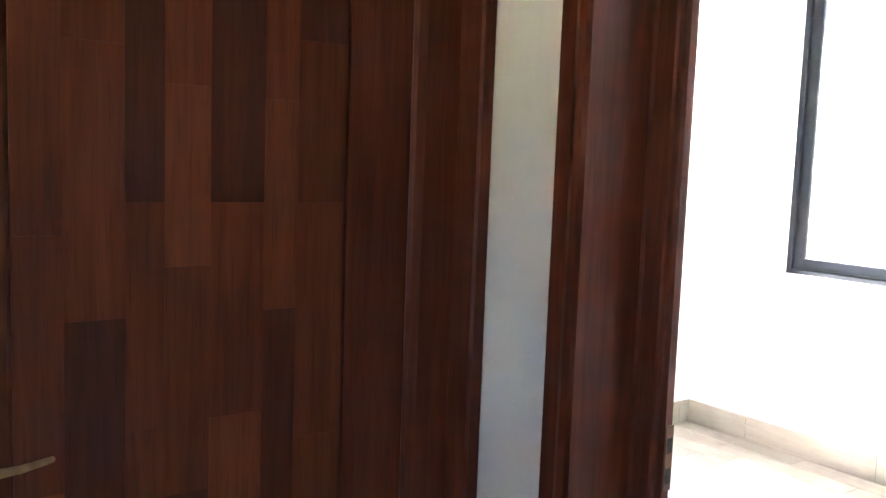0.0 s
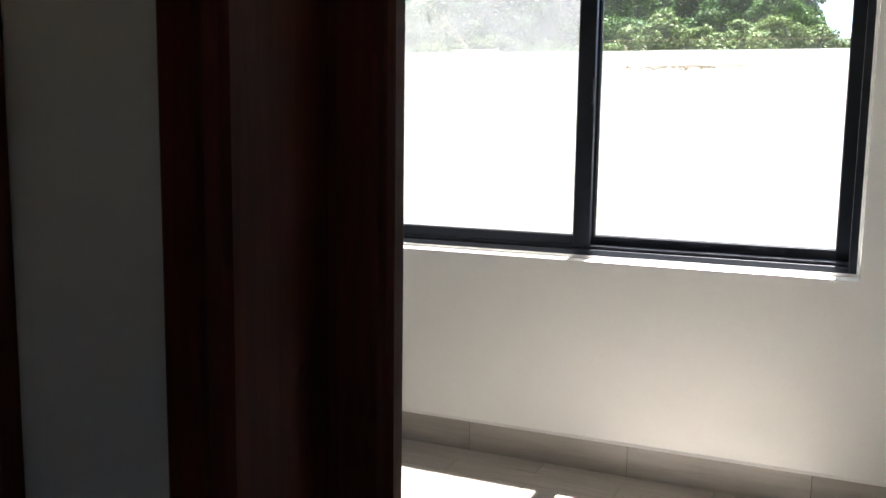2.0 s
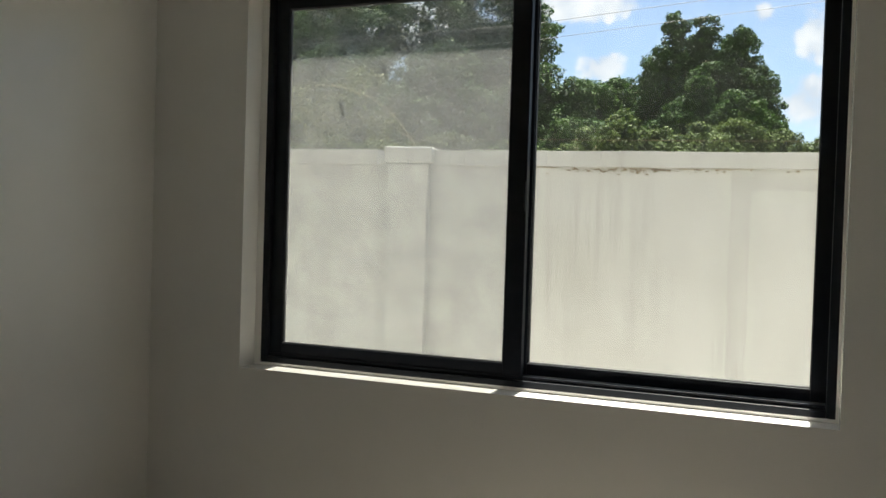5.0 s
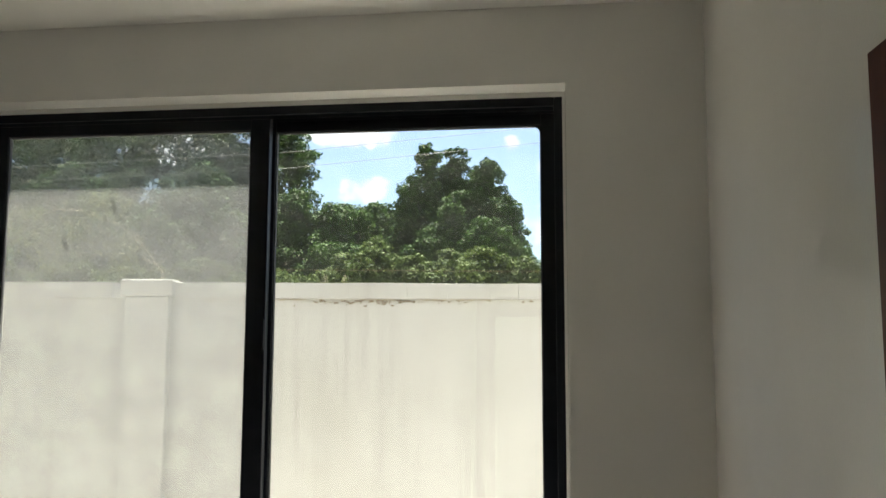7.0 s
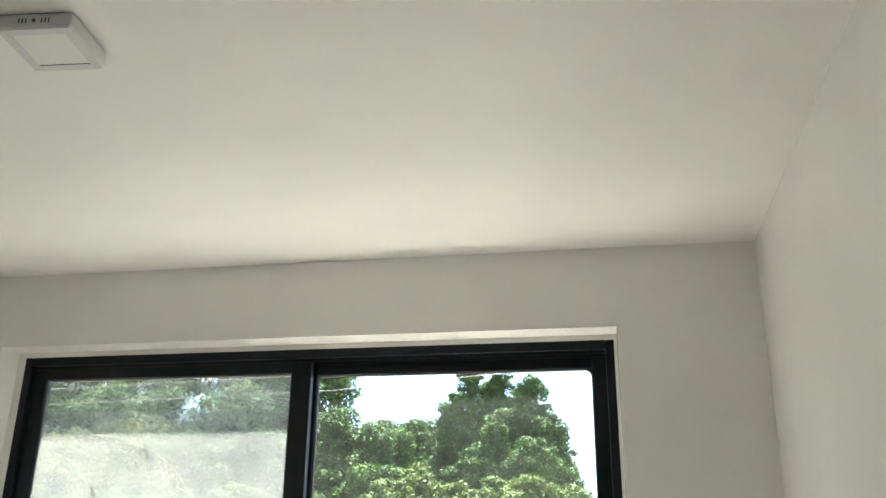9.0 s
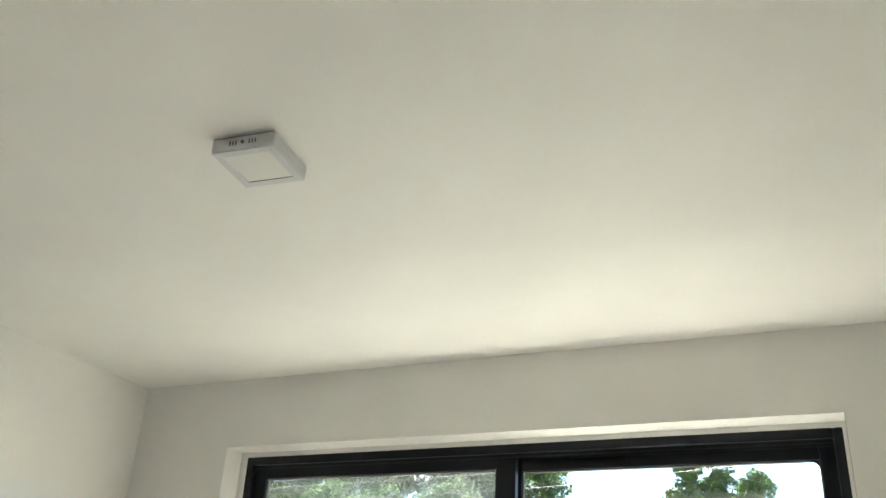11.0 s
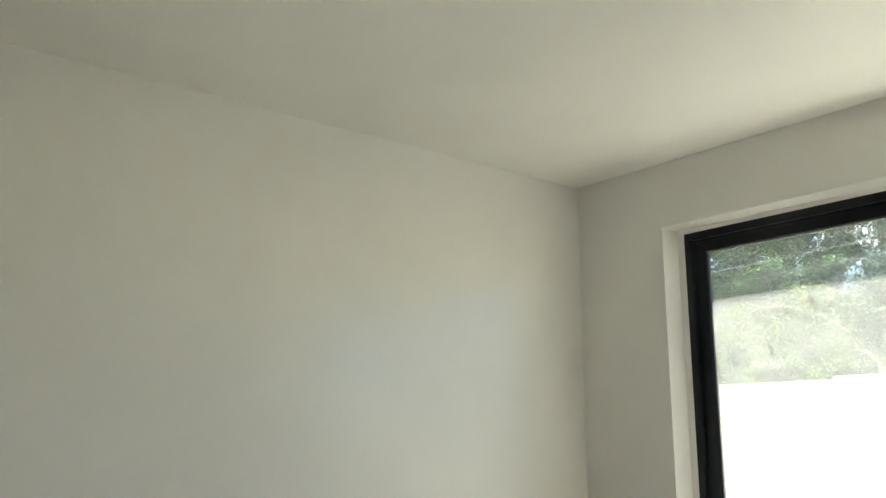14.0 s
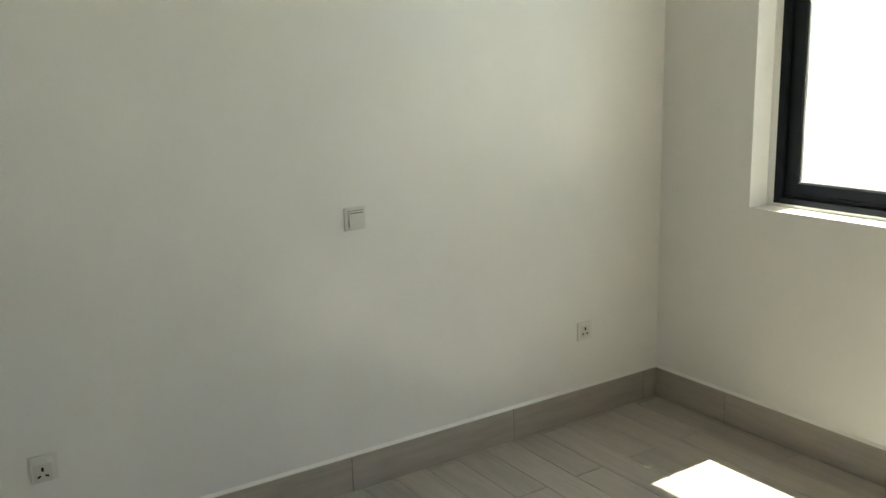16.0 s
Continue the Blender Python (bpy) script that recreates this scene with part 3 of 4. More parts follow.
# the leaf stands open, almost square to its doorway; lock edge far from the hall
ang = math.degrees(math.atan2(-3.11 + 2.315, 3.262 - 3.210))
room_leaf = door_leaf("door_2", pose(3.211, -2.315, 0, 0, 0, ang), 0.80, 2.010, "mahogany panel door standing wide open against the wall side", (0, 0.13, 0.3, 0.42, 0.6, 0.74, 0.88, 1.0), 11, gw=0.012, groove=WOOD_GAP)
lever_handle(room_leaf, 0.06, 1.05)

hall_frame = tagged(thing("door_3", pose(0, 0, 0), "dark mahogany frame of the closed hall door", "door frame"), kind="structure")


def side_outline(sign, at):
    pts = [(0.0, 2.058), (0.0, 2.070), (-0.005, 2.075), (-0.031, 2.075), (-0.036, 2.068), (-0.036, 2.000), (-0.112, 1.992), (-0.130, 1.986), (-0.137, 1.978), (-0.134, 1.970), (-0.116, 1.9625), (-0.045, 1.9615), (-0.045, 1.86), (-0.012, 1.86), (-0.012, 2.058)]
    return [(q, at + sign * p) for p, q in pts]


part("jamb", prism(side_outline(1, -3.337), "z", 0, 2.10), WOOD, hall_frame)
part("jamb", prism(side_outline(-1, -4.475), "z", 0, 2.10), WOOD, hall_frame)
part("head_jamb", boxed(1.88, -4.44, 2.02, 2.072, -3.375, 2.12, 0.004), WOOD, hall_frame)
STAVES = [
    (0.143, 0.221, [(0.62, "m"), (1.02, "l"), (1.46, "m"), (2.0, "m")]),
    (0.221, 0.322, [(0.5, "m"), (0.86, "m"), (1.314, "d"), (1.78, "m"), (2.0, "m")]),
    (0.322, 0.390, [(0.72, "l"), (1.11, "m"), (1.514, "m"), (2.0, "d")]),
    (0.390, 0.473, [(0.55, "m"), (0.98, "d"), (1.40, "m"), (1.72, "l"), (2.0, "m")]),
    (0.473, 0.577, [(0.7, "m"), (1.115, "l"), (1.514, "m"), (2.0, "d")]),
    (0.577, 0.645, [(0.45, "l"), (0.9, "m"), (1.31, "d"), (1.706, "l"), (2.0, "m")]),
    (0.645, 0.746, [(0.66, "m"), (1.05, "l"), (1.513, "m"), (1.82, "m"), (2.0, "d")])]
hall_leaf = door_leaf("door_4", pose(1.960, -4.362, 0, 0, 0, 90), 0.93, 2.015, "closed mahogany panel door with glued staves and brass lever", (0, 0.115, 0.285, 0.37, 0.535, 0.7, 0.8, 0.9, 1.0), 4, 0.177, 0.09, STAVES, 0.136)
lever_handle(hall_leaf, 0.068, 1.088)


# ---- skirting ----
def skirting(name, axis, start, end, fixed, out, joints, label):
    base = tagged(thing(name, pose(0, 0, 0), label, "skirting"), kind="structure")
    cuts = [start] + sorted(j for j in joints if start < j < end) + [end]
    for a, b in zip(cuts, cuts[1:]):
        a2, b2 = a + 0.0012, b - 0.0012
        lo, hi = sorted((fixed, fixed + out))
        if axis == "x":
            bm = boxed(a2, lo, -0.002, b2, hi, 0.145, 0.001)
        else:
            bm = boxed(lo, a2, -0.002, hi, b2, 0.145, 0.001)
        part("tile", bm, TILE if axis == "x" else TILE_TURNED, base)
    lo, hi = sorted((fixed, fixed + out * 0.8))
    part("caulk", prism([(fixed, 0.1452), (fixed + out * 0.95, 0.1452), (fixed + out * 0.95, 0.1475), (fixed, 0.158)], axis, start, end), PLASTER, base, "white filler line above the tiles")
    part("grout", boxed(start, lo, 0.0, end, hi, 0.1435) if axis == "x" else boxed(lo, start, 0.0, hi, end, 0.1435), JOINT, base)
    return base


skirting("baseboard_1", "x", 0.0105, W - 0.0105, -0.0005, -0.010, [0.426 + 0.795 * k for k in range(5)], "greige wood-look tile skirting under the window")
skirting("baseboard_2", "y", -3.125, 0.0, 0.0005, 0.010, [-0.095 - 0.793 * k for k in range(5)], "greige wood-look tile skirting along the socket wall")
skirting("baseboard_3", "y", -3.125, 0.0, W - 0.0005, -0.010, [-0.5 - 0.795 * k for k in range(4)], "greige wood-look tile skirting behind the door")
skirting("baseboard_4", "x", 0.0105, 2.27, -3.1295, 0.010, [0.426 + 0.795 * k for k in range(3)], "greige wood-look tile skirting beside the doorway")


# ---- small fittings ----
def square_lamp():
    lamp = thing("ceiling_light", pose(1.688, -1.586, H, 0, 0, 5.0), "square surface-mounted white LED ceiling light, switched off", "ceiling light")
    h, s = 0.038, 0.085
    case = part("case", boxed(-s, -s, -h, s, s, 0.0, 0.006), LAMP_CASE, lamp)
    r = s - 0.024
    for bm in [b for _, b in ring_frame(-s + 0.002, -s + 0.002, s - 0.002, s - 0.002, 0, 0.003, 0.022, 0.0008)]:
        bm.transform(Matrix(((1, 0, 0, 0), (0, 0, 1, 0), (0, -1, 0, -h)) + ((0, 0, 0, 1),)))
        part("bezel", bm, LAMP_CASE, lamp)
    part("diffuser", boxed(-r, -r, -h - 0.001, r, r, -h + 0.001), LAMP_OPAL, lamp, "opal white diffuser")
    part("shadow_gap", boxed(-r, r - 0.001, -h - 0.0022, r, r + 0.002, -h - 0.0005), SLOT, lamp)
    for k in (-0.034, -0.026, -0.018, 0.018, 0.026, 0.034):
        part("vent", boxed(k - 0.0012, -s - 0.0008, -0.026, k + 0.0012, -s + 0.001, -0.014), SLOT, lamp)
    part("button", tube([(0, -s + 0.001, -0.02), (0, -s - 0.003, -0.02)], 0.0042, 10), SEAM, lamp)
    part("mounting_gap", boxed(-s + 0.004, -s + 0.0015, -0.0022, s - 0.02, -s + 0.004, -0.0008), SLOT, lamp)
    return lamp


square_lamp()


def wall_plate(name, y, z, label, category, w, h):
    """A plate on the west wall; local x runs along the wall to the north, y up, z out of the wall."""
    m = Matrix(((0, 0, 1, 0.0), (1, 0, 0, y), (0, 1, 0, z), (0, 0, 0, 1)))
    ob = thing(name, m, label, category)
    part("plate", boxed(-w / 2, -h / 2, 0, w / 2, h / 2, 0.0085, 0.0025), PLASTIC, ob)
    return ob


sw = wall_plate("light_switch", -1.617, 1.077, "square white plastic light switch with one wide rocker", "light switch", 0.086, 0.086)
part("rocker", prism([(-0.029, 0.0085), (0.029, 0.0085), (0.029, 0.0125), (-0.029, 0.0165)], "x", -0.027, 0.035), PLASTIC, sw)
part("indicator", boxed(-0.022, 0.020, 0.0122, 0.030, 0.0225, 0.0136), SLOT, sw)
part("shadow_gap", boxed(-0.0282, -0.0305, 0.008, 0.0362, 0.0308, 0.0088), SEAM, sw)


def three_pin_socket(y, z, w, h, switched, label):
    ob = wall_plate("wall_socket", y, z, label, "socket", w, h)
    ox, oy = (-0.006, -0.016) if switched else (0.0, -0.004)
    part("face", boxed(ox - 0.027, oy - 0.026, 0.0085, ox + 0.027, oy + 0.032, 0.0095, 0.0004), PLASTIC_WARM, ob)
    part("earth_hole", prism([(-0.0035 + ox, oy + 0.008), (0.0035 + ox, oy + 0.008), (0.0045 + ox, oy + 0.018), (ox, oy + 0.023), (-0.0045 + ox, oy + 0.018)], "z", 0.0095, 0.0102), SLOT, ob)
    for sgn in (-1, 1):
        part("pin_hole", prism([(ox + sgn * 0.006, oy - 0.009), (ox + sgn * 0.016, oy - 0.014), (ox + sgn * 0.018, oy - 0.007), (ox + sgn * 0.007, oy - 0.003)], "z", 0.0095, 0.0102), SLOT, ob)
    if switched:
        part("rocker", prism([(0.020, 0.0085), (0.036, 0.0085), (0.036, 0.0125), (0.020, 0.0145)], "x", 0.012, 0.027), PLASTIC_BRIGHT, ob)
    return ob


three_pin_socket(-0.474, 0.42, 0.084, 0.086, False, "square white three-pin wall socket near the corner")
three_pin_socket(-2.76, 0.411, 0.084, 0.092, True, "square white three-pin wall socket with small switch")


# ---- outside ----
structure("ground", boxed(-220, -220, -0.5, 220, 420, -0.14), GROUND, "bare earth and grass behind the boundary wall", "ground")
# never in view; pale slab added to bounce sunlight into the room
structure("pavement", boxed(-6, 0.271, -0.3, 9, 1.35, -0.10), CONCRETE, "unseen pale concrete strip added along the house, bouncing sunlight indoors", "pavement")

fence = tagged(thing("wall_outside", pose(0.6, 1.59, 0, 0, 0, 7.6), "weathered whitewashed boundary wall with coping and pillar", "boundary wall"), kind="structure")
part("wall_body", boxed(-9, 0.0, -0.2, 12, 0.16, 2.02), WHITEWASH, fence)
rng = random.Random(5)
x = -9.0
while x < 12:
    wdt = rng.uniform(0.14, 0.34)
    if not (-0.2 < x + wdt / 2 < 0.12):
        dz = rng.uniform(-0.003, 0.004)
        part("coping_block", boxed(x + 0.0004, -0.02 + rng.uniform(-0.001, 0.001), 2.019, min(x + wdt - 0.0004, 12), 0.18, 2.108 + dz * 0.6, 0.0012), WHITEWASH, fence)
    x += wdt
for px in (-5.0, 0.0, 5.0, 10.0):
    part("pillar", boxed(px - 0.145, -0.062, -0.2, px + 0.105, 0.2, 2.025, 0.008), WHITEWASH, fence)
    part("pillar_cap", boxed(px - 0.165, -0.082, 2.025, px + 0.132, 0.22, 2.122, 0.010), WHITEWASH, fence)
bm = bmesh.new()
for _ in range(120):
    u = rng.choice((rng.uniform(0.9, 1.8), rng.gauss(1.15, 0.12), rng.gauss(1.42, 0.06), rng.uniform(-2, 4)))
    s = rng.uniform(0.002, 0.0095)
    z = 2.012 - abs(rng.gauss(0, 0.012))
    if -0.2 < u < 0.14:
        continue
    pts = [(u + s * 1.6 * math.cos(a) * rng.uniform(0.6, 1.3), z + s * 0.7 * math.sin(a) * rng.uniform(0.6, 1.3)) for a in (k * math.pi / 4 for k in range(8))]
    bm2 = prism(pts, "y", -0.0035, 0.001)
    tmp = bpy.data.meshes.new("tmp")
    bm2.to_mesh(tmp)
    bm2.free()
    bm.from_mesh(tmp)
    bpy.data.meshes.remove(tmp)
STAIN = paint_material("grey_brown_run_off_stain", (0.27, 0.24, 0.19), 0.9)
u = -3.2
while u < 4.2:
    run = rng.uniform(0.06, 0.34)
    if not (u + run > -0.21 and u < 0.15):
        steps = 9
        hang = [rng.uniform(0.002, 0.013) * math.sin(math.pi * (k + 0.35) / (steps + 0.7)) for k in range(steps)]
        drop = [rng.uniform(-0.001, 0.001) for _ in range(steps)]
        ring = [(u + run * k / (steps - 1), 2.017 + drop[k]) for k in range(steps)] + [(u + run * k / (steps - 1), 2.016 + drop[k] - hang[k]) for k in range(steps - 1, -1, -1)]
        part("stain", prism(ring, "y", -0.0025, 0.001), STAIN, fence)
    u += run + rng.choice((0.01, 0.03, 0.12, 0.3))
part("mould_spot", bm, MOULD, fence, "black mould spots under the coping")


def lumps(centre, radii, seed, n=2):
    bm = bmesh.new()
    bmesh.ops.create_icosphere(bm, subdivisions=n, radius=1.0)
    for v in bm.verts:
        k = 0.72 + 0.28 * noise.noise(v.co * 1.7 + Vector((seed, 0, 0)))
        v.co = Vector((centre[0] + v.co.x * radii[0] * k, centre[1] + v.co.y * radii[1] * k, centre[2] + v.co.z * radii[2] * k))
    return bm


def leaf_cloud(blobs, per_m2, size, seed, stretch=1.7, depth=0.5, clumped=0):
    """Many small folded leaves on and just inside lumpy blobs (x, y, z, rx, ry, rz)."""
    r = np.random.RandomState(seed)
    ps, ns = [], []
    clumps = []
    for cx, cy, cz, rx, ry, rz in blobs:
        if not clumped:
            clumps.append((cx, cy, cz, rx, ry, rz))
            continue
        # boughs: small heaps over the blob's face
        for _ in range(clumped):
            d = r.normal(size=3)
            d /= np.linalg.norm(d)
            d[1] = -abs(d[1]) if r.rand() < 0.8 else d[1] * 0.5
            k, f = 0.70 + 0.24 * r.rand(), 0.17 + 0.20 * r.rand()
            mean = (rx * ry * rz) ** (1 / 3) * f
            clumps.append((cx + d[0] * rx * k, cy + d[1] * ry * k, cz + d[2] * rz * k, mean * 1.15, mean, mean * 0.85))
        clumps.append((cx, cy, cz, rx * 0.7, ry * 0.7, rz * 0.7))
    for cx, cy, cz, rx, ry, rz in clumps:
        area = 4 * math.pi * ((rx * ry) ** 1.6 / 3 + (rx * rz) ** 1.6 / 3 + (ry * rz) ** 1.6 / 3) ** (1 / 1.6)
        d = r.normal(size=(int(area * per_m2), 3))
        d /= np.linalg.norm(d, axis=1)[:, None]
        d = d[d[:, 1] < 0.5]
        # lobes of two sizes on the blob's surface
        k = np.full(len(d), 0.86)
        for freq, amp in ((2.6, 0.10), (5.5, 0.13), (11.0, 0.08)):
            f, ph = r.normal(size=(3, 3)) * freq, r.rand(3) * 6.28
            k += amp * np.sin(d @ f.T + ph).prod(axis=1) * 2.0
        out = r.rand(len(d))
        k *= 1 - depth * r.rand(len(d)) ** 2.5 + np.where(out < 0.06, 0.12 * r.rand(len(d)), 0)
        ps.append(np.array((cx, cy, cz)) + d * np.array((rx, ry, rz)) * k[:, None])
        ns.append(d * 0.8 + r.normal(size=d.shape) * 0.5 + np.array((0, 0, 0.35)))
    p, nrm = np.concatenate(ps), np.concatenate(ns)
    nrm /= np.linalg.norm(nrm, axis=1)[:, None]
    side = np.cross(nrm, r.normal(size=nrm.shape))
    side /= np.linalg.norm(side, axis=1)[:, None]
    fwd = np.cross(nrm, side)
    sz = (size * (0.6 + 0.8 * r.rand(len(p))))[:, None]
    co = np.stack((p - fwd * sz * stretch / 2, p + side * sz / 2 + nrm * sz * 0.14, p + fwd * sz * stretch / 2, p - side * sz / 2 + nrm * sz * 0.14), axis=1).reshape(-1, 3)
    b = np.arange(len(p)) * 4
    tri = np.stack((b, b + 1, b + 2, b, b + 2, b + 3), axis=1).reshape(-1).astype(np.int32)
    me = bpy.data.meshes.new("crown")
    me.vertices.add(len(co))
    me.vertices.foreach_set("co", co.astype(np.float32).ravel())
    me.loops.add(len(tri))
    me.loops.foreach_set("vertex_index", tri)
    me.polygons.add(len(tri) // 3)
    me.polygons.foreach_set("loop_start", np.arange(0, len(tri), 3, dtype=np.int32))
    me.update()
    me.validate()
    return me


def tree(name, label, blobs, base, seed, mat, per_m2, size, category="tree", core=0.72):
    t = thing(name, pose(base[0], base[1], -0.14), label, category)
    local = [(x - base[0], y - base[1], z + 0.14, a, b, c) for x, y, z, a, b, c in blobs]
    top = max(local, key=lambda q: q[2])
    mid = (top[0] * 0.4, top[1] * 0.4, top[2] * 0.5)
    rad = 0.11 if category == "tree" else 0.03
    part("trunk", tube([(0, 0, 0), (mid[0] * 0.5, mid[1] * 0.5, mid[2] * 0.5), mid, (top[0], top[1], top[2])], rad, 9, 0.3), BARK, t, smooth=True)
    for q in local:
        if q is not top:
            part("limb", tube([(mid[0], mid[1], min(mid[2], q[2] * 0.8)), ((mid[0] + q[0]) / 2, (mid[1] + q[1]) / 2, (mid[2] + q[2]) / 2 + 0.1), (q[0], q[1], q[2])], rad * 0.45, 6, 0.35), BARK, t, smooth=True)
    me = leaf_cloud(local, per_m2 * 0.62, size, seed, clumped=34)
    me.materials.append(mat)
    crown = new("crown", me)
    crown.parent = t
    # dark lumps inside the leaves, added to block light and give inner shade
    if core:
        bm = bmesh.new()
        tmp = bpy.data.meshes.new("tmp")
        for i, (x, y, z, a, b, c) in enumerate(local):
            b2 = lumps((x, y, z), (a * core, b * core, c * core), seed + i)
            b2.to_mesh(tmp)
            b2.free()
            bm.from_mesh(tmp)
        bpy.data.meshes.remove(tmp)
        part("shade_core", bm, LEAF_CORE, crown)
    return t


# distances: EYE is where the window is looked through from; places are given as slopes from it
EYE = Vector((2.89, -3.21, 1.69))


def far(sx, sz, y, rx, rz, ry=None):
    """A blob seen along the slopes sx (to the side) and sz (up) per metre of depth, at depth y; radii as slopes too."""
    d = y - EYE.y
    return (EYE.x + sx * d, y, EYE.z + sz * d, rx * d, (ry or rx * 0.8) * d, rz * d)


tree("vine_covered_tree", "tall dense dark green tree overgrown with creepers", [
    far(-0.146, 0.212, 13.2, 0.015, 0.037), far(-0.161, 0.165, 13, 0.022, 0.046), far(-0.150, 0.135, 13, 0.030, 0.050), far(-0.117, 0.210, 13.4, 0.017, 0.035), far(-0.130, 0.172, 13.5, 0.024, 0.042),
    far(-0.081, 0.196, 13.1, 0.019, 0.033), far(-0.096, 0.176, 13.4, 0.026, 0.042), far(-0.105, 0.142, 13, 0.036, 0.050), far(-0.068, 0.176, 13.1, 0.013, 0.026), far(-0.061, 0.150, 12.7, 0.024, 0.032),
    far(-0.048, 0.126, 12.5, 0.019, 0.034), far(-0.085, 0.110, 12.2, 0.042, 0.045), far(-0.140, 0.100, 12.3, 0.042, 0.050), far(-0.050, 0.092, 12.2, 0.025, 0.040), far(-0.168, 0.110, 13, 0.022, 0.048),
    far(-0.118, 0.152, 12.2, 0.017, 0.025), far(-0.073, 0.130, 11.8, 0.021, 0.025)], (1.3, 13), 21, LEAF, 2600, 0.028)
tree("round_tree", "round dense green tree behind the boundary wall", [
    far(-0.305, 0.135, 11.5, 0.045, 0.062), far(-0.268, 0.126, 11.2, 0.034, 0.058), far(-0.232, 0.122, 12, 0.028, 0.052), far(-0.335, 0.105, 11.3, 0.05, 0.07),
    far(-0.25, 0.08, 11, 0.06, 0.055), far(-0.30, 0.075, 11, 0.05, 0.05)], (-1.2, 11.5), 33, LEAF, 2600, 0.028)
tree("far_round_tree", "rounded green tree further off", [far(-0.203, 0.136, 19, 0.030, 0.042), far(-0.245, 0.130, 20, 0.05, 0.045), far(-0.178, 0.118, 18, 0.03, 0.055), far(-0.19, 0.08, 17, 0.04, 0.05)], (-2.0, 19), 35, LEAF, 1100, 0.042)
tree("tall_tree", "tall tree with loose dark crown above the wall", [
    far(-0.312, 0.215, 12.5, 0.032, 0.05), far(-0.335, 0.25, 13, 0.05, 0.055), far(-0.40, 0.235, 13, 0.055, 0.05), far(-0.36, 0.17, 12.4, 0.06, 0.06), far(-0.34, 0.31, 13.2, 0.05, 0.05), far(-0.41, 0.30, 13.2, 0.05, 0.05)], (-3.4, 12.8), 41, LEAF, 1000, 0.036, core=0.5)
tree("spreading_tree", "wide loose-crowned tree beyond the boundary wall", [
    far(-0.50, 0.235, 13, 0.06, 0.05), far(-0.58, 0.245, 13, 0.06, 0.045), far(-0.48, 0.16, 12.2, 0.07, 0.065), far(-0.56, 0.15, 12, 0.06, 0.07), far(-0.64, 0.20, 13, 0.07, 0.09), far(-0.53, 0.30, 13.5, 0.06, 0.045), far(-0.62, 0.31, 13.5, 0.06, 0.04)],
    (-5.6, 12.8), 47, LEAF, 900, 0.036, core=0.5)
tree("background_tree", "large dark tree mass far along the wall", [far(-0.74, 0.2, 13, 0.09, 0.1), far(-0.86, 0.2, 14, 0.1, 0.12), far(-1.0, 0.2, 14, 0.1, 0.1)], (-11, 13.5), 53, LEAF, 300, 0.07)
tree("dense_tree", "dense mid-green tree close behind the boundary wall", [
    far(-0.46, 0.10, 9.5, 0.07, 0.075), far(-0.54, 0.115, 9.8, 0.07, 0.08), far(-0.39, 0.10, 9.6, 0.05, 0.07), far(-0.62, 0.10, 9.6, 0.07, 0.085), far(-0.43, 0.16, 10, 0.06, 0.06), far(-0.58, 0.17, 10, 0.06, 0.06)],
    (-4.0, 9.7), 57, LEAF, 1400, 0.036)
# scrub along the far side of the wall
brng = random.Random(9)
bush_no = 0
for sx, sz, rx, rz in ((-0.68, 0.082, 0.05, 0.03), (-0.59, 0.08, 0.05, 0.03), (-0.50, 0.078, 0.05, 0.03), (-0.42, 0.08, 0.045, 0.03), (-0.345, 0.078, 0.035, 0.026), (-0.285, 0.076, 0.03, 0.022),
                       (-0.245, 0.090, 0.028, 0.026), (-0.208, 0.102, 0.026, 0.032), (-0.165, 0.088, 0.028, 0.026), (-0.120, 0.092, 0.030, 0.026), (-0.078, 0.099, 0.028, 0.026), (-0.036, 0.086, 0.026, 0.026), (0.005, 0.078, 0.026, 0.024), (0.05, 0.072, 0.026, 0.02), (0.10, 0.07, 0.03, 0.022)):
    y = 6.2 + brng.uniform(-0.4, 0.6)
    blobs = [far(sx, sz, y, rx, rz, 0.03), far(sx - rx * 0.6, sz - 0.012, y - 0.2, rx * 0.7, rz * 0.8, 0.03), far(sx + rx * 0.7, sz - 0.01, y + 0.2, rx * 0.7, rz * 0.8, 0.03), far(sx, sz - 0.05, y, rx * 1.3, 0.045, 0.04)]
    bush = tree("bush", "light green wild bush growing behind the boundary wall", blobs, (blobs[0][0], y), 60 + bush_no, LEAF_BUSH, 3600, 0.021, "bush", core=0.6)
    bush["group"] = "bushes behind the wall"
    bush_no += 1

# dry arching branch and a dry tuft on the wall's far side
branch = thing("dry_branch", pose(-0.70, 4.6, -0.14), "pale arching branch with drooping yellow-green leaves over the wall", "branch")
part("stem", tube([(0.1, 0, 0), (-0.02, 0, 2.3), (-0.07, 0, 2.6), (-0.31, 0, 2.89), (-0.525, 0, 3.05), (-0.88, 0, 3.18), (-1.16, 0, 3.21), (-1.4, 0, 3.12)], 0.0065, 6, 0.5), DRY, branch, smooth=True)
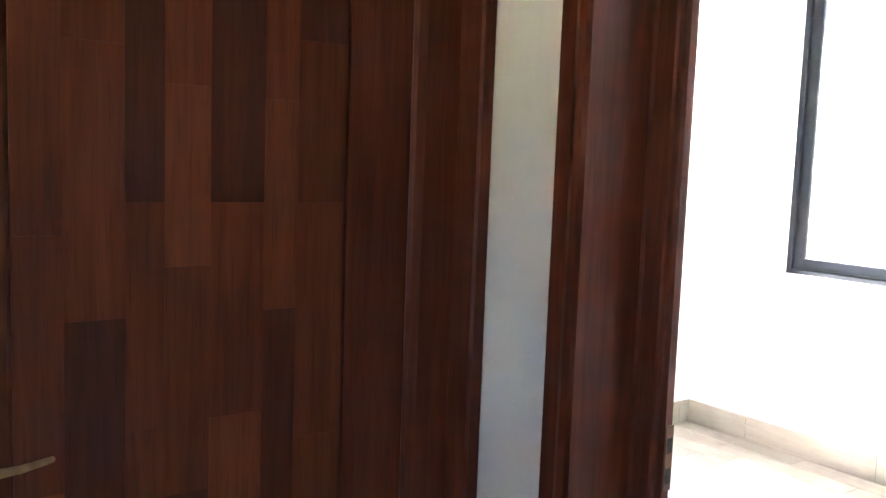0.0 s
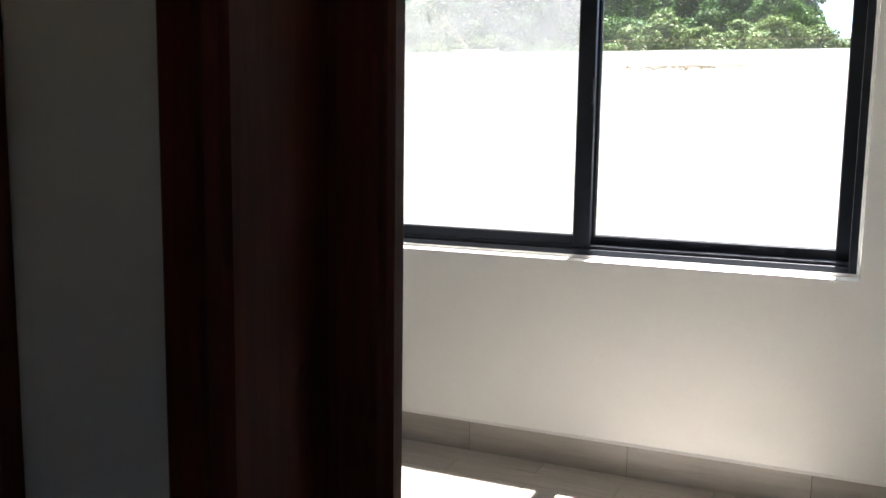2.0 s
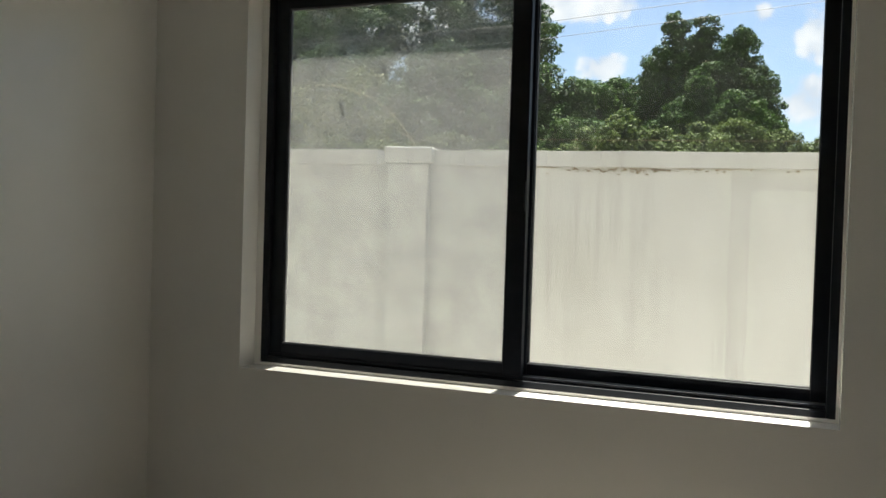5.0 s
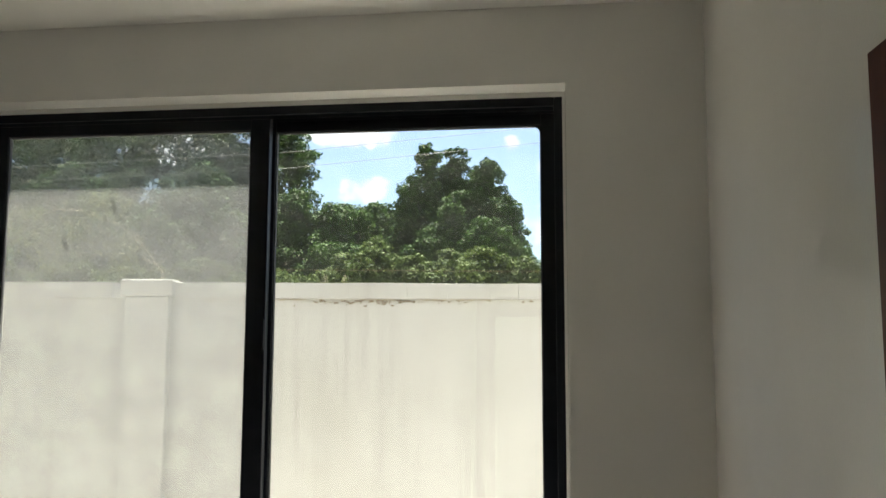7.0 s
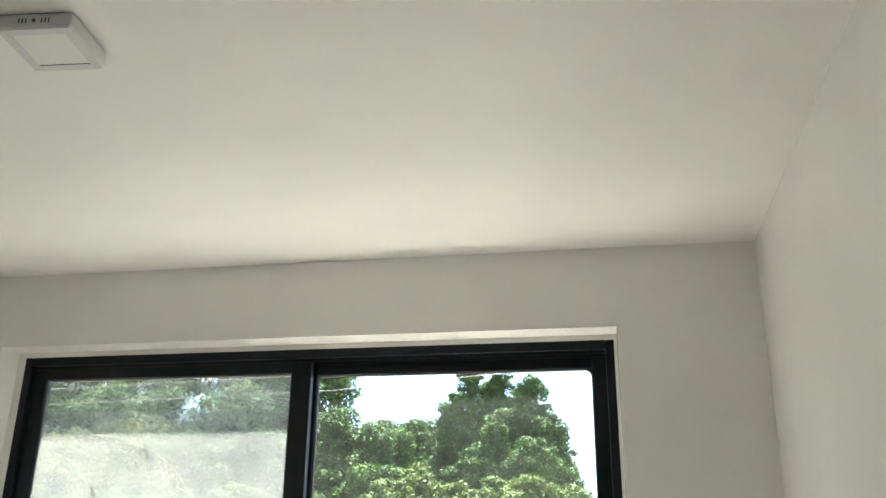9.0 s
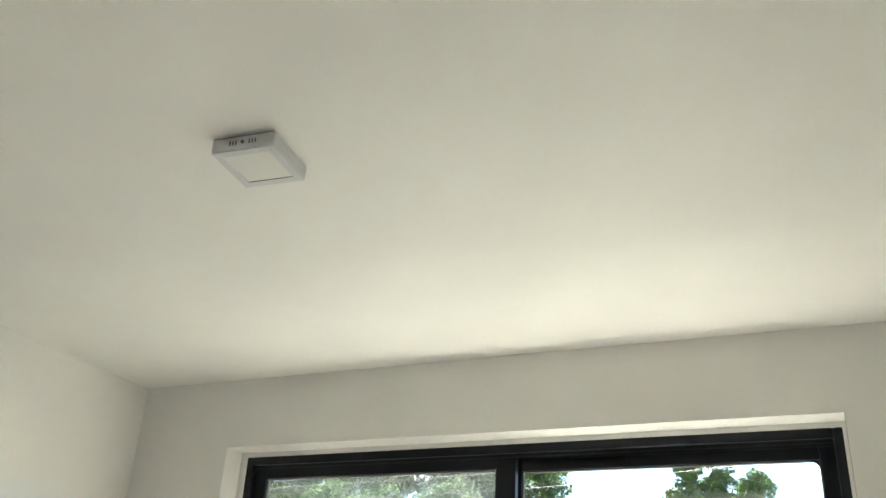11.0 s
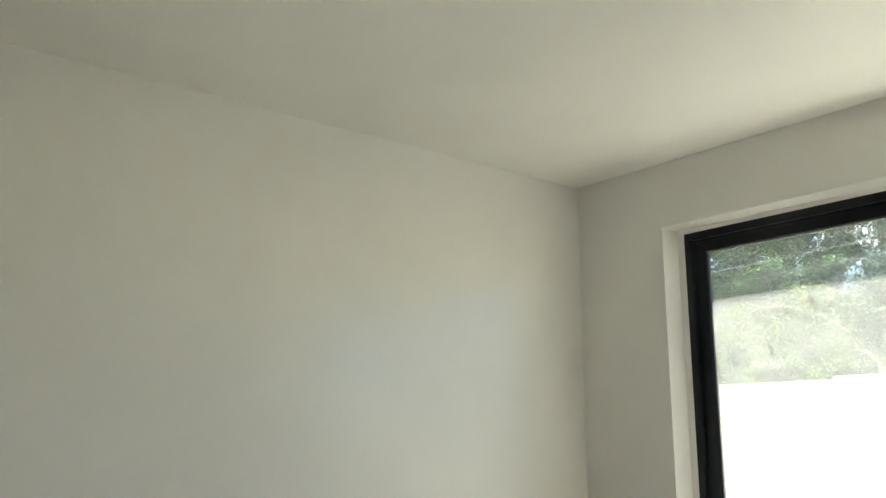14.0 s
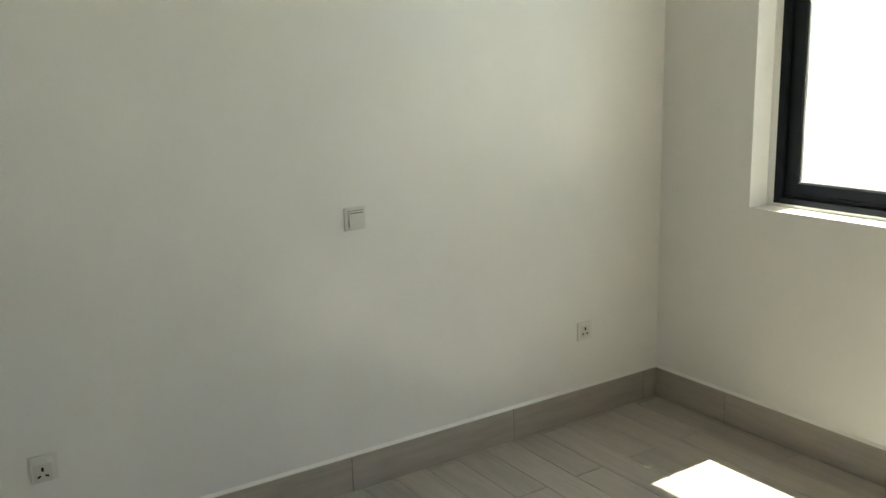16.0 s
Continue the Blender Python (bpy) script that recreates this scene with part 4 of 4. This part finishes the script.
for bx, bz, dx, dz in ((-0.31, 2.89, -0.05, -0.3), (-0.31, 2.89, 0.08, 0.25), (-0.525, 3.05, -0.35, 0.22), (-0.525, 3.05, -0.25, -0.35), (-0.88, 3.18, -0.3, -0.38), (-0.88, 3.18, -0.25, 0.12), (-1.16, 3.21, -0.35, -0.3), (-0.7, 3.12, 0.1, -0.4), (-0.12, 2.66, 0.2, 0.28), (-0.12, 2.66, -0.2, 0.2)):
    part("twig", tube([(bx, 0, bz), (bx + dx * 0.6, 0, bz + abs(dz) * 0.3), (bx + dx, 0, bz + dz)], 0.003, 5, 0.4), DRY, branch)
sprays = [(-1.45, 0.0, 3.05, 0.34, 0.2, 0.24), (-0.9, 0.05, 2.95, 0.35, 0.2, 0.28), (-0.66, 0.05, 3.25, 0.28, 0.2, 0.16), (-1.15, 0.0, 2.8, 0.25, 0.2, 0.25), (-0.45, 0.05, 2.75, 0.22, 0.2, 0.22)]
me = leaf_cloud(sprays, 900, 0.017, 77, 2.6, 0.9)
me.materials.append(LEAF_PALE)
spray = new("foliage", me)
spray.parent = branch
tuft = thing("dry_grass_tuft", pose(1.42, 2.6, -0.14), "dry straw-coloured grass tuft above the coping", "grass")
for k in range(26):
    a, b = brng.uniform(-1, 1), brng.uniform(-1, 1)
    tip = 2.26 + brng.uniform(-0.05, 0.13)
    part("blade", tube([(0.03 * a, 0, 0), (0.03 * a, 0, 1.9), (0.05 * a, 0.03 * b, 2.12), (0.10 * a, 0.06 * b, tip), (0.17 * a, 0.09 * b, tip - 0.03 - 0.05 * abs(a))], 0.0035, 4, 0.3), DRY, tuft)

# overhead lines, strung between two poles far to either side
power = thing("power_line", pose(0, 6, -0.14), "two thin grey overhead power cables on wooden poles", "power line")
for z0, z1 in ((4.04, 4.26), (3.86, 4.09)):
    part("cable", tube([(-22, 1.0, z0 + 0.1), (-8, 0.4, z0 - 0.12), (0, 0, z0), (3, 0, z1), (14, -0.4, z1 + 0.75)], 0.0028, 6), CABLE, power, smooth=True)
for px, py in ((-22, 1.0), (14, -0.4)):
    part("pole", tube([(px, py, 0), (px, py, 5.6)], 0.11, 10, 0.75), BARK, power, smooth=True)
fence_wire = thing("fence_wire", pose(0, 2.6, 0), "thin galvanised wires strung above the boundary wall", "wire")
for z in (2.27,):
    part("wire", tube([(-8, -0.9, z), (1.2, 0.0, z), (4, 0.35, z - 0.01), (9, 1.0, z)], 0.0009, 5), WIRE, fence_wire)

# ---- floor tiles ----
ROW, LEN, GAP = 0.148, 0.795, 0.0028
meshes = {}
for row in range(22):
    y1 = -0.012 - ROW * row
    y0 = max(y1 - ROW, -3.128)
    off = 0.428 if row % 2 else 0.8255
    x = off - LEN * 2
    while x < W:
        a, b = max(x, 0.001), min(x + LEN, W - 0.001)
        if b - a > 0.02:
            key = (round(b - a, 3), round(y1 - y0, 3))
            if key not in meshes:
                bm = boxed(GAP / 2, GAP / 2, -0.008, key[0] - GAP / 2, key[1] - GAP / 2, 0.0, 0.0012)
                me = bpy.data.meshes.new("tile")
                bm.to_mesh(me)
                bm.free()
                me.materials.append(TILE)
                meshes[key] = me
            ob = new("tile", meshes[key])
            ob.parent = floor
            ob.location = (a, y0, 0.0)
        x += LEN
bm = bmesh.new()
for row in range(22):
    y1 = -3.16 - ROW * row
    x = (1.2 if row % 2 else 1.6)
    while x < 4.55:
        a, b = max(x, 2.062), min(x + LEN, 4.598)
        if b - a > 0.05 and y1 - ROW > -6.2:
            box(bm, a + GAP / 2, y1 - ROW + GAP / 2, -0.006, b - GAP / 2, y1 - GAP / 2, 0.0)
        x += LEN
tagged(part("hall_tile", bm, TILE, floor), kind="stuff")
